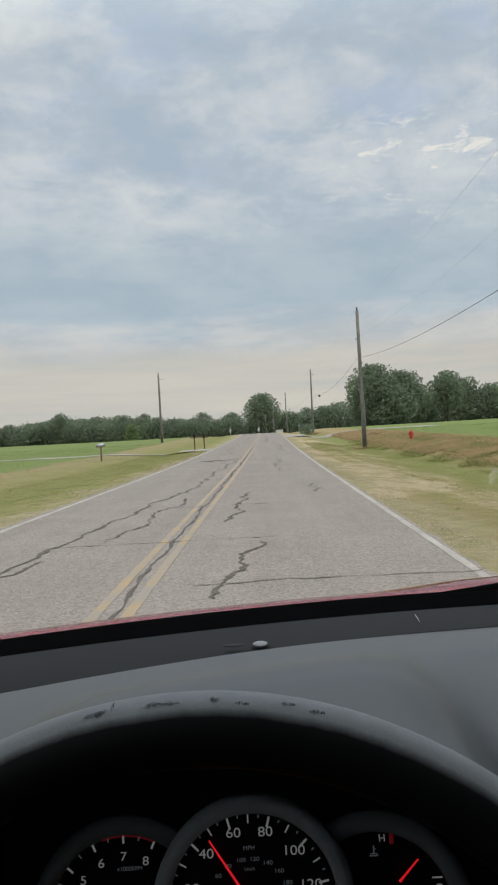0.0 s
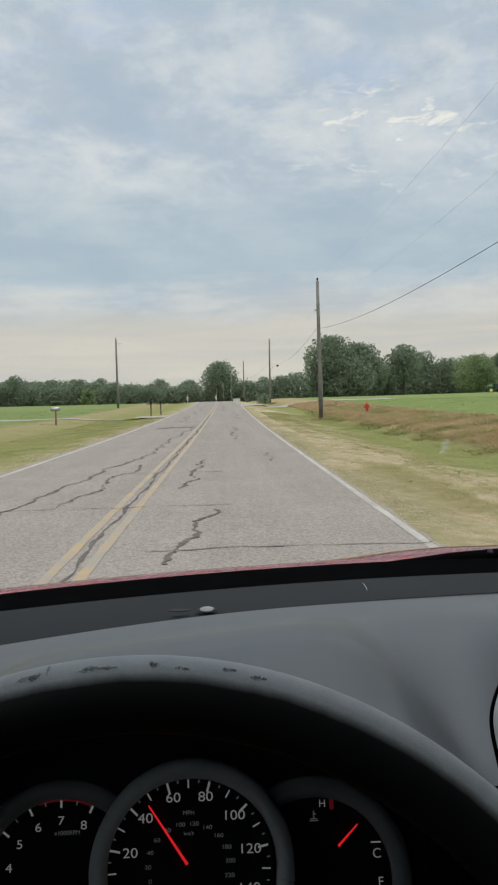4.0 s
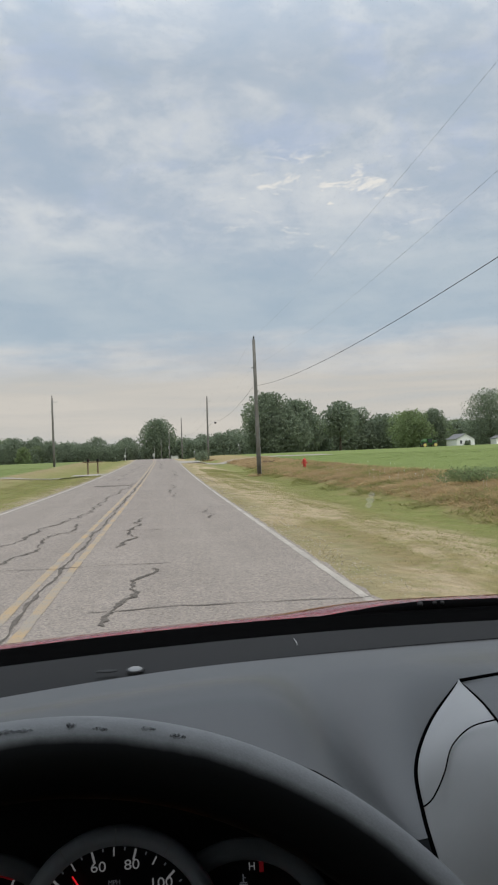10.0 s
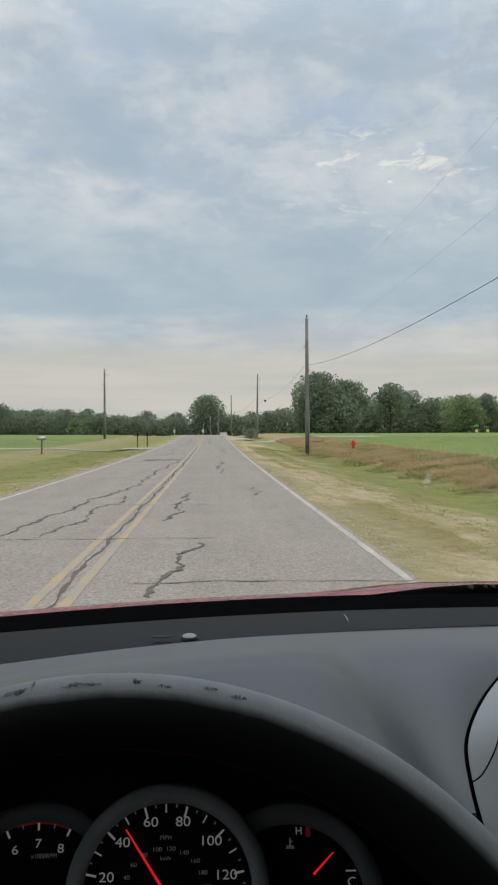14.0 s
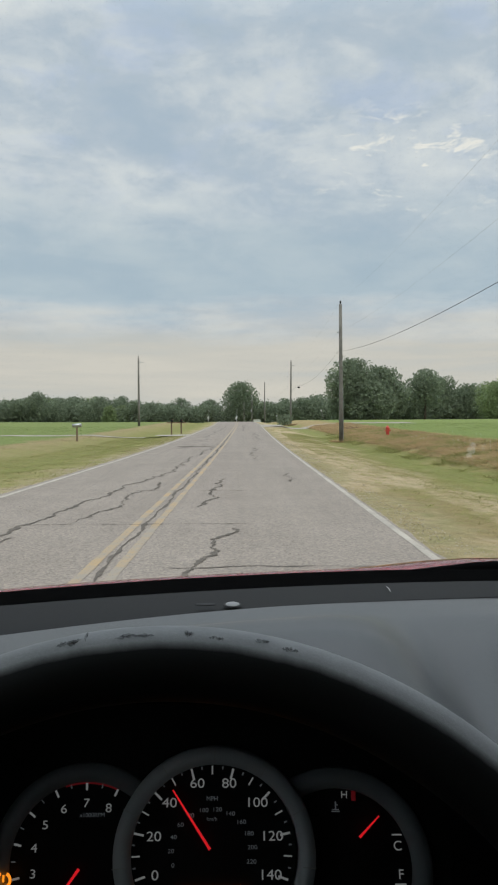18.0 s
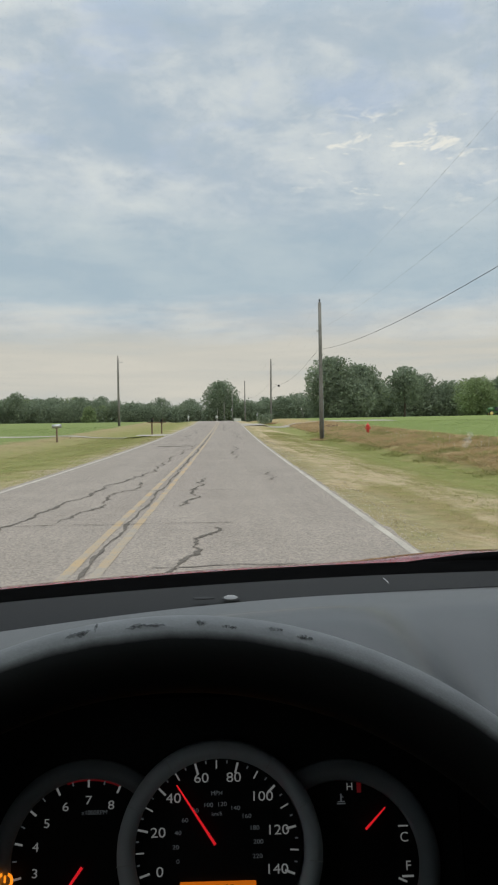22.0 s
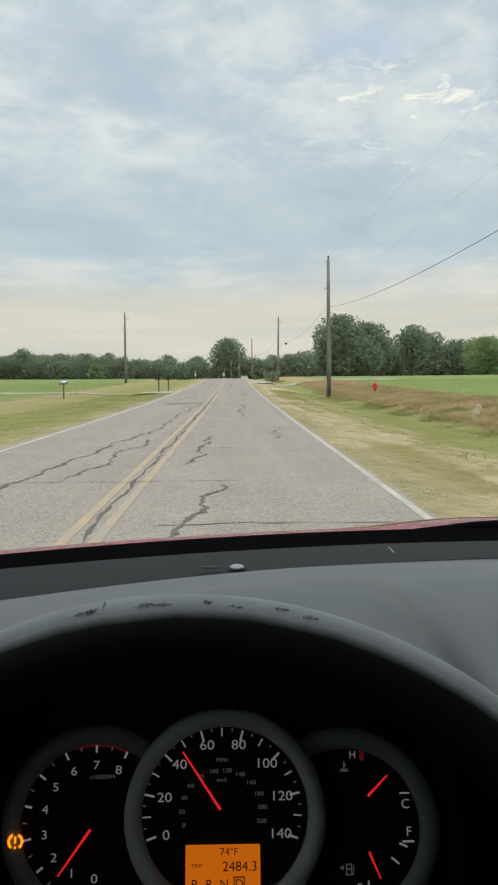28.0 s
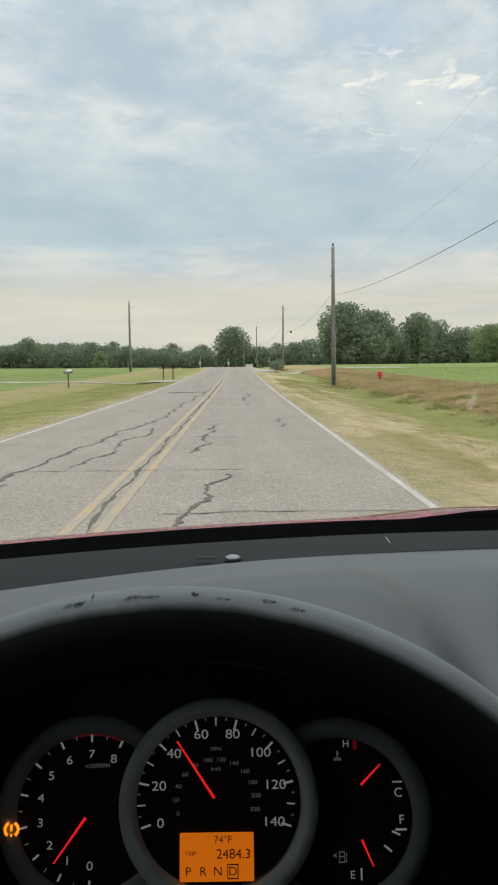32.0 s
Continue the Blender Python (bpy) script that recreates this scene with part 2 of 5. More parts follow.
def ground_material():
    """Bands of growth beside the road, by the distance from its middle line ('side')."""
    m = bpy.data.materials.new("field_and_verge")
    m.use_nodes = True
    N = Nodes(m.node_tree)
    p = m.node_tree.nodes["Principled BSDF"]
    at = N.add("ShaderNodeTexCoord").outputs["Object"]
    side = N.add("ShaderNodeAttribute")
    side.attribute_name = "side"
    w1 = N.math("SUBTRACT", N.noise(at, 0.16, 4.0, 0.6), 0.5)
    w2 = N.math("SUBTRACT", N.noise(at, 1.1, 4.0, 0.65), 0.5)
    u = N.math("ADD", side.outputs["Fac"], N.math("ADD", N.math("MULTIPLY", w1, 5.0), N.math("MULTIPLY", w2, 2.0)))
    u = N.math("DIVIDE", N.math("ADD", u, 20.0), 40.0)

    def s(x):
        return (x + 20.0) / 40.0

    crop, crop2 = (0.15, 0.184, 0.063), (0.155, 0.195, 0.062)
    verge, straw, sand, weed = (0.186, 0.18, 0.068), (0.235, 0.187, 0.098), (0.31, 0.26, 0.175), (0.28, 0.215, 0.115)
    band = N.ramp(u, [(s(-14.5), crop), (s(-13.2), (0.25, 0.2, 0.11)), (s(-11.0), (0.22, 0.2, 0.09)), (s(-9.6), verge), (s(-7.0), (0.172, 0.182, 0.062)),
                      (s(-5.6), (0.24, 0.22, 0.1)), (s(-4.9), sand), (s(0.0), sand), (s(2.3), (0.25, 0.215, 0.12)), (s(2.9), straw), (s(4.2), (0.215, 0.19, 0.074)),
                      (s(5.2), verge), (s(7.4), (0.168, 0.184, 0.06)), (s(8.6), weed), (s(11.5), (0.29, 0.22, 0.115)), (s(12.6), (0.2, 0.2, 0.08)), (s(13.6), crop2)])
    drawn = N.add("ShaderNodeVectorMath", inputs={0: at, 1: (1.6, 0.45, 1.0)})
    drawn.operation = "MULTIPLY"
    bare = N.math("MULTIPLY", N.ramp(N.noise(drawn.outputs[0], 0.24, 5.0, 0.68), [(0.43, (0, 0, 0)), (0.53, (1, 1, 1))]),
                  N.ramp(u, [(s(2.1), (0, 0, 0)), (s(2.8), (1, 1, 1)), (s(5.0), (1, 1, 1)), (s(6.2), (0, 0, 0))]))
    band = N.mix(N.math("MULTIPLY", bare, 0.85), band, (0.40, 0.32, 0.22))
    blades = N.noise(at, 26.0, 4.0, 0.7)
    tuft = N.noise(at, 4.2, 4.0, 0.65)
    clumps = N.noise(at, 1.9, 5.0, 0.7)
    near_road = N.ramp(u, [(s(-13.0), (0, 0, 0)), (s(-12.0), (1, 1, 1)), (s(12.6), (1, 1, 1)), (s(13.4), (0, 0, 0))])
    band = N.mix(N.math("MULTIPLY", near_road, N.ramp(clumps, [(0.50, (0, 0, 0)), (0.66, (0.45, 0.45, 0.45))])), band, (0.26, 0.195, 0.10))
    band = N.mix(N.math("MULTIPLY", near_road, N.ramp(clumps, [(0.34, (0.45, 0.45, 0.45)), (0.48, (0, 0, 0))])), band, (0.15, 0.165, 0.05))
    col = N.mix(1.0, band, N.ramp(tuft, [(0.25, (0.80, 0.80, 0.80)), (0.75, (1.16, 1.15, 1.12))]), "MULTIPLY")
    col = N.mix(1.0, col, N.ramp(blades, [(0.25, (0.84, 0.85, 0.83)), (0.75, (1.16, 1.15, 1.12))]), "MULTIPLY")
    N.put(p, "Base Color", col)
    p.inputs["Roughness"].default_value = 0.95
    p.inputs["Specular IOR Level"].default_value = 0.15
    n = N.add("ShaderNodeBump", inputs={"Strength": 0.9, "Distance": 0.03, "Height": N.math("ADD", blades, tuft)})
    N.put(p, "Normal", n.outputs[0])
    return m


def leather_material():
    """Grey leather on the outer side of the rim, shade painted in as black on the inner side, by vertex attribute."""
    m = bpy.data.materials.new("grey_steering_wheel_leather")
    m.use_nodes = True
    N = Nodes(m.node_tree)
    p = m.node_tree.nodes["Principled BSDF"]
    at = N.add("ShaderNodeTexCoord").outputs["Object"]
    worn_or_lit = N.add("ShaderNodeAttribute")
    worn_or_lit.attribute_name = "worn_or_lit"
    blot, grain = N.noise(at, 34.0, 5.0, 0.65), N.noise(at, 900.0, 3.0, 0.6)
    edge = N.math("ADD", worn_or_lit.outputs["Fac"], N.math("MULTIPLY", N.math("SUBTRACT", blot, 0.5), 0.30))
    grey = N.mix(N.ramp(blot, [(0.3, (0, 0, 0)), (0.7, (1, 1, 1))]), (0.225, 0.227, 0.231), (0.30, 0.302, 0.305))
    # Light and shade go into the colour: grey fades to black inward.
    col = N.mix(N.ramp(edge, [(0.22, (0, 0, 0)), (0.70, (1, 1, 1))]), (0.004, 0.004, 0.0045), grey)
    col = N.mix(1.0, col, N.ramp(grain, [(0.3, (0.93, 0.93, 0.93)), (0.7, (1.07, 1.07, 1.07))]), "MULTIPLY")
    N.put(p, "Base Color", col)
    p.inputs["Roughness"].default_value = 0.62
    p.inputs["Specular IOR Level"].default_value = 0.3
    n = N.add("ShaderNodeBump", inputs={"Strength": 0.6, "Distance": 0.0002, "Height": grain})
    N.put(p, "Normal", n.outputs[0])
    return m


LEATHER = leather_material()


def scuff_material():
    """Dark rubbed dirt, thin enough in places to let the leather show."""
    m = bpy.data.materials.new("worn_dark_patch")
    m.use_nodes = True
    N = Nodes(m.node_tree)
    p = m.node_tree.nodes["Principled BSDF"]
    at = N.add("ShaderNodeTexCoord").outputs["Object"]
    p.inputs["Base Color"].default_value = (0.075, 0.075, 0.078, 1)
    p.inputs["Roughness"].default_value = 0.85
    rubbed = N.ramp(N.noise(at, 420.0, 4.0, 0.7), [(0.34, (0.2, 0.2, 0.2)), (0.62, (0.62, 0.62, 0.62))])
    mx = N.add("ShaderNodeMixShader", inputs={0: rubbed, 1: N.add("ShaderNodeBsdfTransparent").outputs[0], 2: p.outputs[0]})
    N.put(m.node_tree.nodes["Material Output"], "Surface", mx.outputs[0])
    return m


SCUFF = scuff_material()
ASPHALT = asphalt_material()
GROUND = ground_material()
WHITE_LINE = paint_line("white_road_paint", (0.41, 0.372, 0.318), low=0.42, high=0.62)
YELLOW_LINE = paint_line("yellow_road_paint", (0.37, 0.24, 0.098), low=0.39, high=0.56)
TAR = material("crack_sealant", (0.102, 0.089, 0.077), 0.9, 0.3, 22.0, 0.004, spec=0.15, second=(0.155, 0.134, 0.115), fine=70)
GRAVEL = material("pale_gravel", (0.29, 0.262, 0.222), 0.95, 0.2, 1.5, 0.02, second=(0.34, 0.31, 0.265), fine=30)
STONE = material("loose_stones", (0.40, 0.345, 0.27), 0.9, 0.25, 1.2, per=True)
POLE_WOOD = material("weathered_pole_wood", (0.165, 0.157, 0.143), 0.9, 0.3, 2.0, 0.004, fine=25)
WIRE = material("cable_black", (0.05, 0.05, 0.05), 0.6)
STEEL = material("galvanised_steel", (0.42, 0.43, 0.44), 0.45, 0.15, 6.0, metal=0.8)
BARK = material("bark", (0.11, 0.085, 0.065), 0.95, 0.3, 3.0, 0.02, fine=20)
LEAF = material("broad_leaves", (0.215, 0.258, 0.182), 0.85, 0.18, 0.3, per=True, thin=0.5, spec=0.08)
LEAF_PINE = material("pine_needles", (0.20, 0.245, 0.17), 0.85, 0.18, 0.3, per=True, thin=0.5, spec=0.08)
LEAF_PALE = material("light_leaves", (0.225, 0.285, 0.14), 0.65, 0.25, 0.3, per=True, thin=0.5, spec=0.25)
BLADE = material("green_blades", (0.255, 0.255, 0.094), 0.8, 0.2, 0.7, per=True, thin=0.55, spec=0.2)
STRAW = material("dry_blades", (0.315, 0.26, 0.14), 0.85, 0.2, 0.7, per=True, thin=0.55, spec=0.2)
WEEDS = material("brown_weeds", (0.42, 0.31, 0.175), 0.9, 0.25, 0.7, per=True, thin=0.55, spec=0.15)
CROP = material("crop_leaves", (0.195, 0.25, 0.086), 0.75, 0.15, 0.5, per=True, thin=0.55, spec=0.2)
FLOWER = material("white_flower_heads", (0.62, 0.62, 0.55), 0.8, 0.1, 20.0, thin=0.3)
HYDRANT_RED = material("hydrant_red_paint", (0.52, 0.045, 0.03), 0.45, 0.15, 6.0)
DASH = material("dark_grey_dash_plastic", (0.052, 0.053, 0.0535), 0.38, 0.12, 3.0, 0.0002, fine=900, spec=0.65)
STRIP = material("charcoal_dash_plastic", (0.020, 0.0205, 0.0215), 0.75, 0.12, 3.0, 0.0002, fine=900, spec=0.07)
# Rubber and black trim; on the dash front its near-black paints in shade.
RUBBER_AND_SHADE = material("black_rubber_and_shade", (0.0022, 0.0022, 0.0024), 0.95, 0.2, 20.0, spec=0.01)
SENSOR = material("pale_sensor_dome", (0.20, 0.205, 0.21), 0.3)
BLACK = material("matt_black_plastic", (0.012, 0.012, 0.013), 0.7, 0.2, 9.0, spec=0.3)
DIAL = material("dial_face_black", (0.006, 0.006, 0.007), 0.6, 0.2, 9.0, spec=0.2)
RING = material("satin_grey_ring", (0.50, 0.515, 0.535), 0.5, 0.1, 15.0, spec=0.4)
RING_DIM = material("dull_grey_ring", (0.25, 0.262, 0.272), 0.55, 0.1, 15.0, spec=0.3)
SILVER = material("silver_grey_trim", (0.45, 0.445, 0.44), 0.55, 0.06, 14.0)
MARK = glow("dial_white", (0.55, 0.57, 0.6), 0.18)
MARK_DIM = glow("dial_dim", (0.3, 0.33, 0.38), 0.12)
RED_MARK = glow("dial_red", (0.6, 0.025, 0.04), 0.06)
NEEDLE = glow("needle_red", (0.9, 0.018, 0.03), 0.5)
AMBER = glow("amber_display", (1.0, 0.22, 0.01), 0.36)
AMBER_LAMP = glow("amber_warning_lamp", (1.0, 0.30, 0.02), 0.95)
LCD_INK = material("display_ink", (0.10, 0.03, 0.01), 0.7)
CAR_RED = material("red_car_paint", (0.34, 0.022, 0.028), 0.2, 0.02, 1.0, fine=8, coat=1.0)
TYRE = material("tyre_rubber", (0.02, 0.02, 0.02), 0.85)
# Unseen lining, kept dark to cut bounced light in the cabin.
HEADLINER = material("grey_headliner", (0.045, 0.045, 0.045), 0.95, 0.1, 20.0)
HOUSE_WHITE = material("white_siding", (0.78, 0.78, 0.76), 0.7, 0.06, 2.0)
ROOF_GREY = material("grey_shingle_roof", (0.16, 0.16, 0.16), 0.9, 0.2, 2.0)
ROOF_BROWN = material("brown_roof", (0.24, 0.19, 0.16), 0.9, 0.2, 2.0)
DARK_PANE = material("dark_window_pane", (0.03, 0.035, 0.04), 0.12, 0.1, 2.0)
GREEN_PAINT = material("green_machine_paint", (0.04, 0.12, 0.03), 0.45, 0.2, 3.0)
YELLOW_PAINT = material("yellow_machine_paint", (0.62, 0.50, 0.16), 0.5, 0.15, 3.0)
WHITE_PAINT = material("white_painted_metal", (0.55, 0.55, 0.53), 0.5, 0.1, 4.0)
SIGNAL_RED = material("red_signal_lens", (0.35, 0.03, 0.02), 0.3)
BROWN_POST = material("brown_wood_post", (0.17, 0.115, 0.075), 0.9, 0.3, 6.0)


def glass_material(name="windscreen_glass", clear=(0.96, 0.97, 0.965, 1)):
    m = bpy.data.materials.new(name)
    m.use_nodes = True
    N = Nodes(m.node_tree)
    m.node_tree.nodes.remove(m.node_tree.nodes["Principled BSDF"])
    out = m.node_tree.nodes["Material Output"]
    t = N.add("ShaderNodeBsdfTransparent", inputs={"Color": clear})
    g = N.add("ShaderNodeBsdfGlossy", inputs={"Roughness": 0.02})
    f = N.add("ShaderNodeFresnel", inputs={"IOR": 1.12})
    mx = N.add("ShaderNodeMixShader", inputs={0: f.outputs[0], 1: t.outputs[0], 2: g.outputs[0]})
    N.put(out, "Surface", mx.outputs[0])
    return m


GLASS = glass_material()
# Tint for the unseen windows, set by how much light the cabin needs.
TINTED = glass_material("tinted_glass", (0.72, 0.75, 0.73, 1))


def smear_material():
    m = bpy.data.materials.new("dried_smear")
    m.use_nodes = True
    N = Nodes(m.node_tree)
    p = m.node_tree.nodes["Principled BSDF"]
    p.inputs["Base Color"].default_value = (0.7, 0.7, 0.68, 1)
    t = N.add("ShaderNodeBsdfTransparent")
    mx = N.add("ShaderNodeMixShader", inputs={0: 0.15, 1: t.outputs[0], 2: p.outputs[0]})
    N.put(m.node_tree.nodes["Material Output"], "Surface", mx.outputs[0])
    return m


SMEAR = smear_material()


# ---- building helpers ----
def part(name, bm, mat, parent=None, label="", smooth=False):
    """Links a bmesh as one mesh object, under a thing if a parent is given."""
    me = bpy.data.meshes.new(name)
    bm.to_mesh(me)
    bm.free()
    me.materials.append(mat)
    if smooth:
        me.shade_smooth()
    ob = new(name, me)
    if parent:
        ob.parent = parent
    if label:
        ob["label"] = label
    return ob


def mesh(name, verts, faces, mat, parent=None, label="", smooth=False):
    me = bpy.data.meshes.new(name)
    me.from_pydata([tuple(v) for v in verts], [], faces)
    me.materials.append(mat)
    if smooth:
        me.shade_smooth()
    ob = new(name, me)
    if parent:
        ob.parent = parent
    if label:
        ob["label"] = label
    return ob


def thing(name, at, label, category, group="", turn=0.0):
    ob = new(name)
    ob.matrix_world = pose(*at, 0, 0, turn)
    return tagged(ob, label, category, group)


def box(bm, x0, x1, y0, y1, z0, z1, bevel=0.0, m=None):
    got = bmesh.ops.create_cube(bm, size=1, matrix=Matrix.Translation(((x0 + x1) / 2, (y0 + y1) / 2, (z0 + z1) / 2)) @ Matrix.Diagonal((x1 - x0, y1 - y0, z1 - z0, 1)))
    vs = got["verts"]
    if bevel:
        es = list({e for v in vs for e in v.link_edges})
        r = bmesh.ops.bevel(bm, geom=es, offset=bevel, segments=2, affect="EDGES", profile=0.5)
        vs = list({v for f in r["faces"] for v in f.verts} | {v for v in vs if v.is_valid})
    if m is not None:
        bmesh.ops.transform(bm, matrix=m, verts=vs)
    return bm


def tube(bm, path, radii, sides=10, cap=True):
    """A round bar along a path of points; radii: one, or one a point."""
    pts = [Vector(p) for p in path]
    if not isinstance(radii, (list, tuple)):
        radii = [radii] * len(pts)
    rings, side = [], None
    for i, p in enumerate(pts):
        way = (pts[min(i + 1, len(pts) - 1)] - pts[max(i - 1, 0)]).normalized()
        if side is None:
            side = way.orthogonal().normalized()
        side = (side - way * side.dot(way)).normalized()
        other = way.cross(side)
        rings.append([bm.verts.new(p + radii[i] * (math.cos(2 * math.pi * k / sides) * side + math.sin(2 * math.pi * k / sides) * other)) for k in range(sides)])
    for a, b in zip(rings, rings[1:]):
        for k in range(sides):
            bm.faces.new((a[k], a[(k + 1) % sides], b[(k + 1) % sides], b[k]))
    if cap:
        bm.faces.new(rings[0][::-1])
        bm.faces.new(rings[-1])
    return bm


def lathe(bm, profile, sides=20, m=None):
    """A turned body about z from (radius, height) pairs."""
    m = m or Matrix()
    rings = [[bm.verts.new(m @ Vector((max(r, 1e-4) * math.cos(2 * math.pi * k / sides), max(r, 1e-4) * math.sin(2 * math.pi * k / sides), h))) for k in range(sides)] for r, h in profile]
    for a, b in zip(rings, rings[1:]):
        for k in range(sides):
            bm.faces.new((a[k], a[(k + 1) % sides], b[(k + 1) % sides], b[k]))
    bm.faces.new(rings[0][::-1])
    bm.faces.new(rings[-1])
    return bm


def smooth01(x, a, b):
    t = min(max((x - a) / (b - a), 0.0), 1.0)
    return t * t * (3 - 2 * t)


def bent(y):
    """How far the road has swung to the left at y metres ahead."""
    return -0.00035 * max(min(y, 190.0) - 110.0, 0.0) ** 2 - 0.045 * max(y - 190.0, 0.0)


def dip(u, y):
    """The road climbs a little to a low crest and falls away behind it; the fields fall less."""
    near = max(min(y, 330.0) - 130.0, 0.0)
    return -(6e-5 * near**2 + 0.006 * max(min(y, 480.0) - 330.0, 0.0)) * (1 - 0.75 * smooth01(abs(u), 8, 90)) + 1.25 * smooth01(y, 25, 185)


RIGHT_EDGE, LEFT_EDGE = 1.98, -4.70


def land(u, y):
    """Height of the ground at u metres beside the middle line and y metres ahead."""
    if LEFT_EDGE - 0.02 < u < RIGHT_EDGE + 0.02:
        return -0.09 + dip(u, y)
    if u > 0:
        d = u - RIGHT_EDGE
        z = -0.03 - 0.10 * smooth01(d, 0.2, 2.0) - 0.32 * smooth01(d, 2.0, 4.6) + 0.42 * smooth01(d, 5.4, 7.6) + 0.30 * smooth01(d, 7.4, 11.0)
        z += 0.9 * smooth01(d, 20, 260) * smooth01(y, -200, 200)
    else:
        d = LEFT_EDGE - u
        z = -0.03 - 0.22 * smooth01(d, 0.3, 4.0) + 0.22 * smooth01(d, 4.5, 8.5) + 0.75 * smooth01(d, 20, 200)
    if abs(d) > 0.4:
        z += 0.07 * (noise.noise((u * 0.35, y * 0.35, 1.0))) + 0.03 * noise.noise((u * 1.3, y * 1.3, 4.0)) * smooth01(60 - y, 0, 30)
    return z + dip(u, y)


# ---- ground and road ----
def build_ground():
    us = [-2400, -1200, -700, -420, -260, -160, -100, -70, -50, -38, -30, -24, -20] + [-17 + 0.5 * i for i in range(25)] + [LEFT_EDGE - 0.03, LEFT_EDGE + 0.25]
    us += [RIGHT_EDGE - 0.25, RIGHT_EDGE + 0.03] + [2.4 + 0.4 * i for i in range(34)] + [16.5, 18, 20, 23, 27, 32, 40, 52, 70, 100, 150, 230, 350, 500, 800, 1300, 2400]
    ys = [-2400, -1200, -500, -200, -90, -40, -15, -5] + [0.5 * i for i in range(121)] + [62 + 2 * i for i in range(40)] + [142 + 3 * i for i in range(60)] + [325 + 8 * i for i in range(23)] + [520, 560, 620, 700, 800, 1000, 1400, 2000, 2800]
    nu = len(us)
    verts, side = [], []
    for y in ys:
        for u in us:
            fade = 1 - smooth01(abs(u), 60, 260)
            verts.append((u + bent(y) * fade, y, land(u, y)))
            side.append(min(max(u, -19.5), 19.5))
    faces = [(j * nu + i, j * nu + i + 1, (j + 1) * nu + i + 1, (j + 1) * nu + i) for j in range(len(ys) - 1) for i in range(nu - 1)]
    ob = mesh("ground", verts, faces, GROUND, smooth=True)
    ob.data.attributes.new("side", "FLOAT", "POINT").data.foreach_set("value", side)
    tagged(ob, "green crop fields with mown grass and dry brown weeds beside the road", "ground", kind="structure")


def strip(name, u0, u1, ys, z, mat, wobble=0.0, thick=0.0):
    """A band that runs along the road between two distances from its middle line."""
    verts, faces = [], []
    rnd = random.Random(7 + int(u0 * 10))
    for y in ys:
        a, b = u0 + rnd.uniform(-wobble, wobble), u1 + rnd.uniform(-wobble, wobble)
        h = z + dip(0, y)
        verts += [(a + bent(y), y, h), (b + bent(y), y, h)]
        if thick:
            verts += [(a - 0.1 + bent(y), y, h - thick), (b + 0.1 + bent(y), y, h - thick)]
    k = 4 if thick else 2
    for j in range(len(ys) - 1):
        o, p = j * k, (j + 1) * k
        faces.append((o, o + 1, p + 1, p))
        if thick:
            faces += [(o + 2, o, p, p + 2), (o + 1, o + 3, p + 3, p + 1)]
    return mesh(name, verts, faces, mat)


build_ground()
YS = [-60 + 4 * i for i in range(15)] + [0.35 * i for i in range(172)] + [60 + 2 * i for i in range(100)] + [260 + 6 * i for i in range(50)]
road = strip("road", LEFT_EDGE, RIGHT_EDGE, YS, 0.0, ASPHALT, 0.035, 0.12)
tagged(road, "worn grey two-lane asphalt road with sealed cracks", "road", kind="structure")
for name, u0, u1, mat, label in (("edge_line", 1.832, 1.92, WHITE_LINE, "worn white painted line along the road edge"),
                                 ("edge_line", -4.57, -4.46, WHITE_LINE, "worn white painted line along the road edge"),
                                 ("centre_line", -1.265, -1.165, YELLOW_LINE, "worn yellow painted centre line on the asphalt"),
                                 ("centre_line", -1.545, -1.445, YELLOW_LINE, "worn yellow painted centre line on the asphalt")):
    tagged(strip(name, u0, u1, YS, 0.004, mat, 0.006), label, "road marking", kind="structure")


def crack(seed, u, y, du, dy, wide, jag, n):
    """A tarred crack: a jagged flat ribbon lying on the asphalt."""
    rnd = random.Random(seed)
    n = round(n * 2)
    pts, ang = [], 0.0
    for i in range(n + 1):
        f = i / n
        ang = 0.78 * ang + rnd.uniform(-jag, jag) * 0.36
        cross = Vector((-dy, du)).normalized() if (du or dy) else Vector((1, 0))
        swing = jag * (0.9 * math.sin(6.3 * f * n / 31 + seed) + 0.5 * math.sin(6.3 * f * n / 14 + 2 * seed))
        pts.append(Vector((u + du * f, y + dy * f)) + cross * (ang + 0.55 * swing))
    verts, faces = [], []
    for i, p in enumerate(pts):
        way = (pts[min(i + 1, n)] - pts[max(i - 1, 0)]).normalized()
        w = wide * rnd.uniform(0.45, 1.35) * (0.62 + 0.42 * math.sin(i * 0.45 + 3 * seed) * math.sin(i * 0.17 + seed)) * (0.35 if i in (0, n) else 1)
        q = Vector((-way.y, way.x)) * w
        ux = min(max(p.x, LEFT_EDGE + 0.1), RIGHT_EDGE - 0.05)
        verts += [(ux + q.x + bent(p.y), p.y + q.y, 0.007 + dip(0, p.y)), (ux - q.x + bent(p.y), p.y - q.y, 0.007 + dip(0, p.y))]
    faces = [(2 * i, 2 * i + 1, 2 * i + 3, 2 * i + 2) for i in range(n)]
    return verts, faces


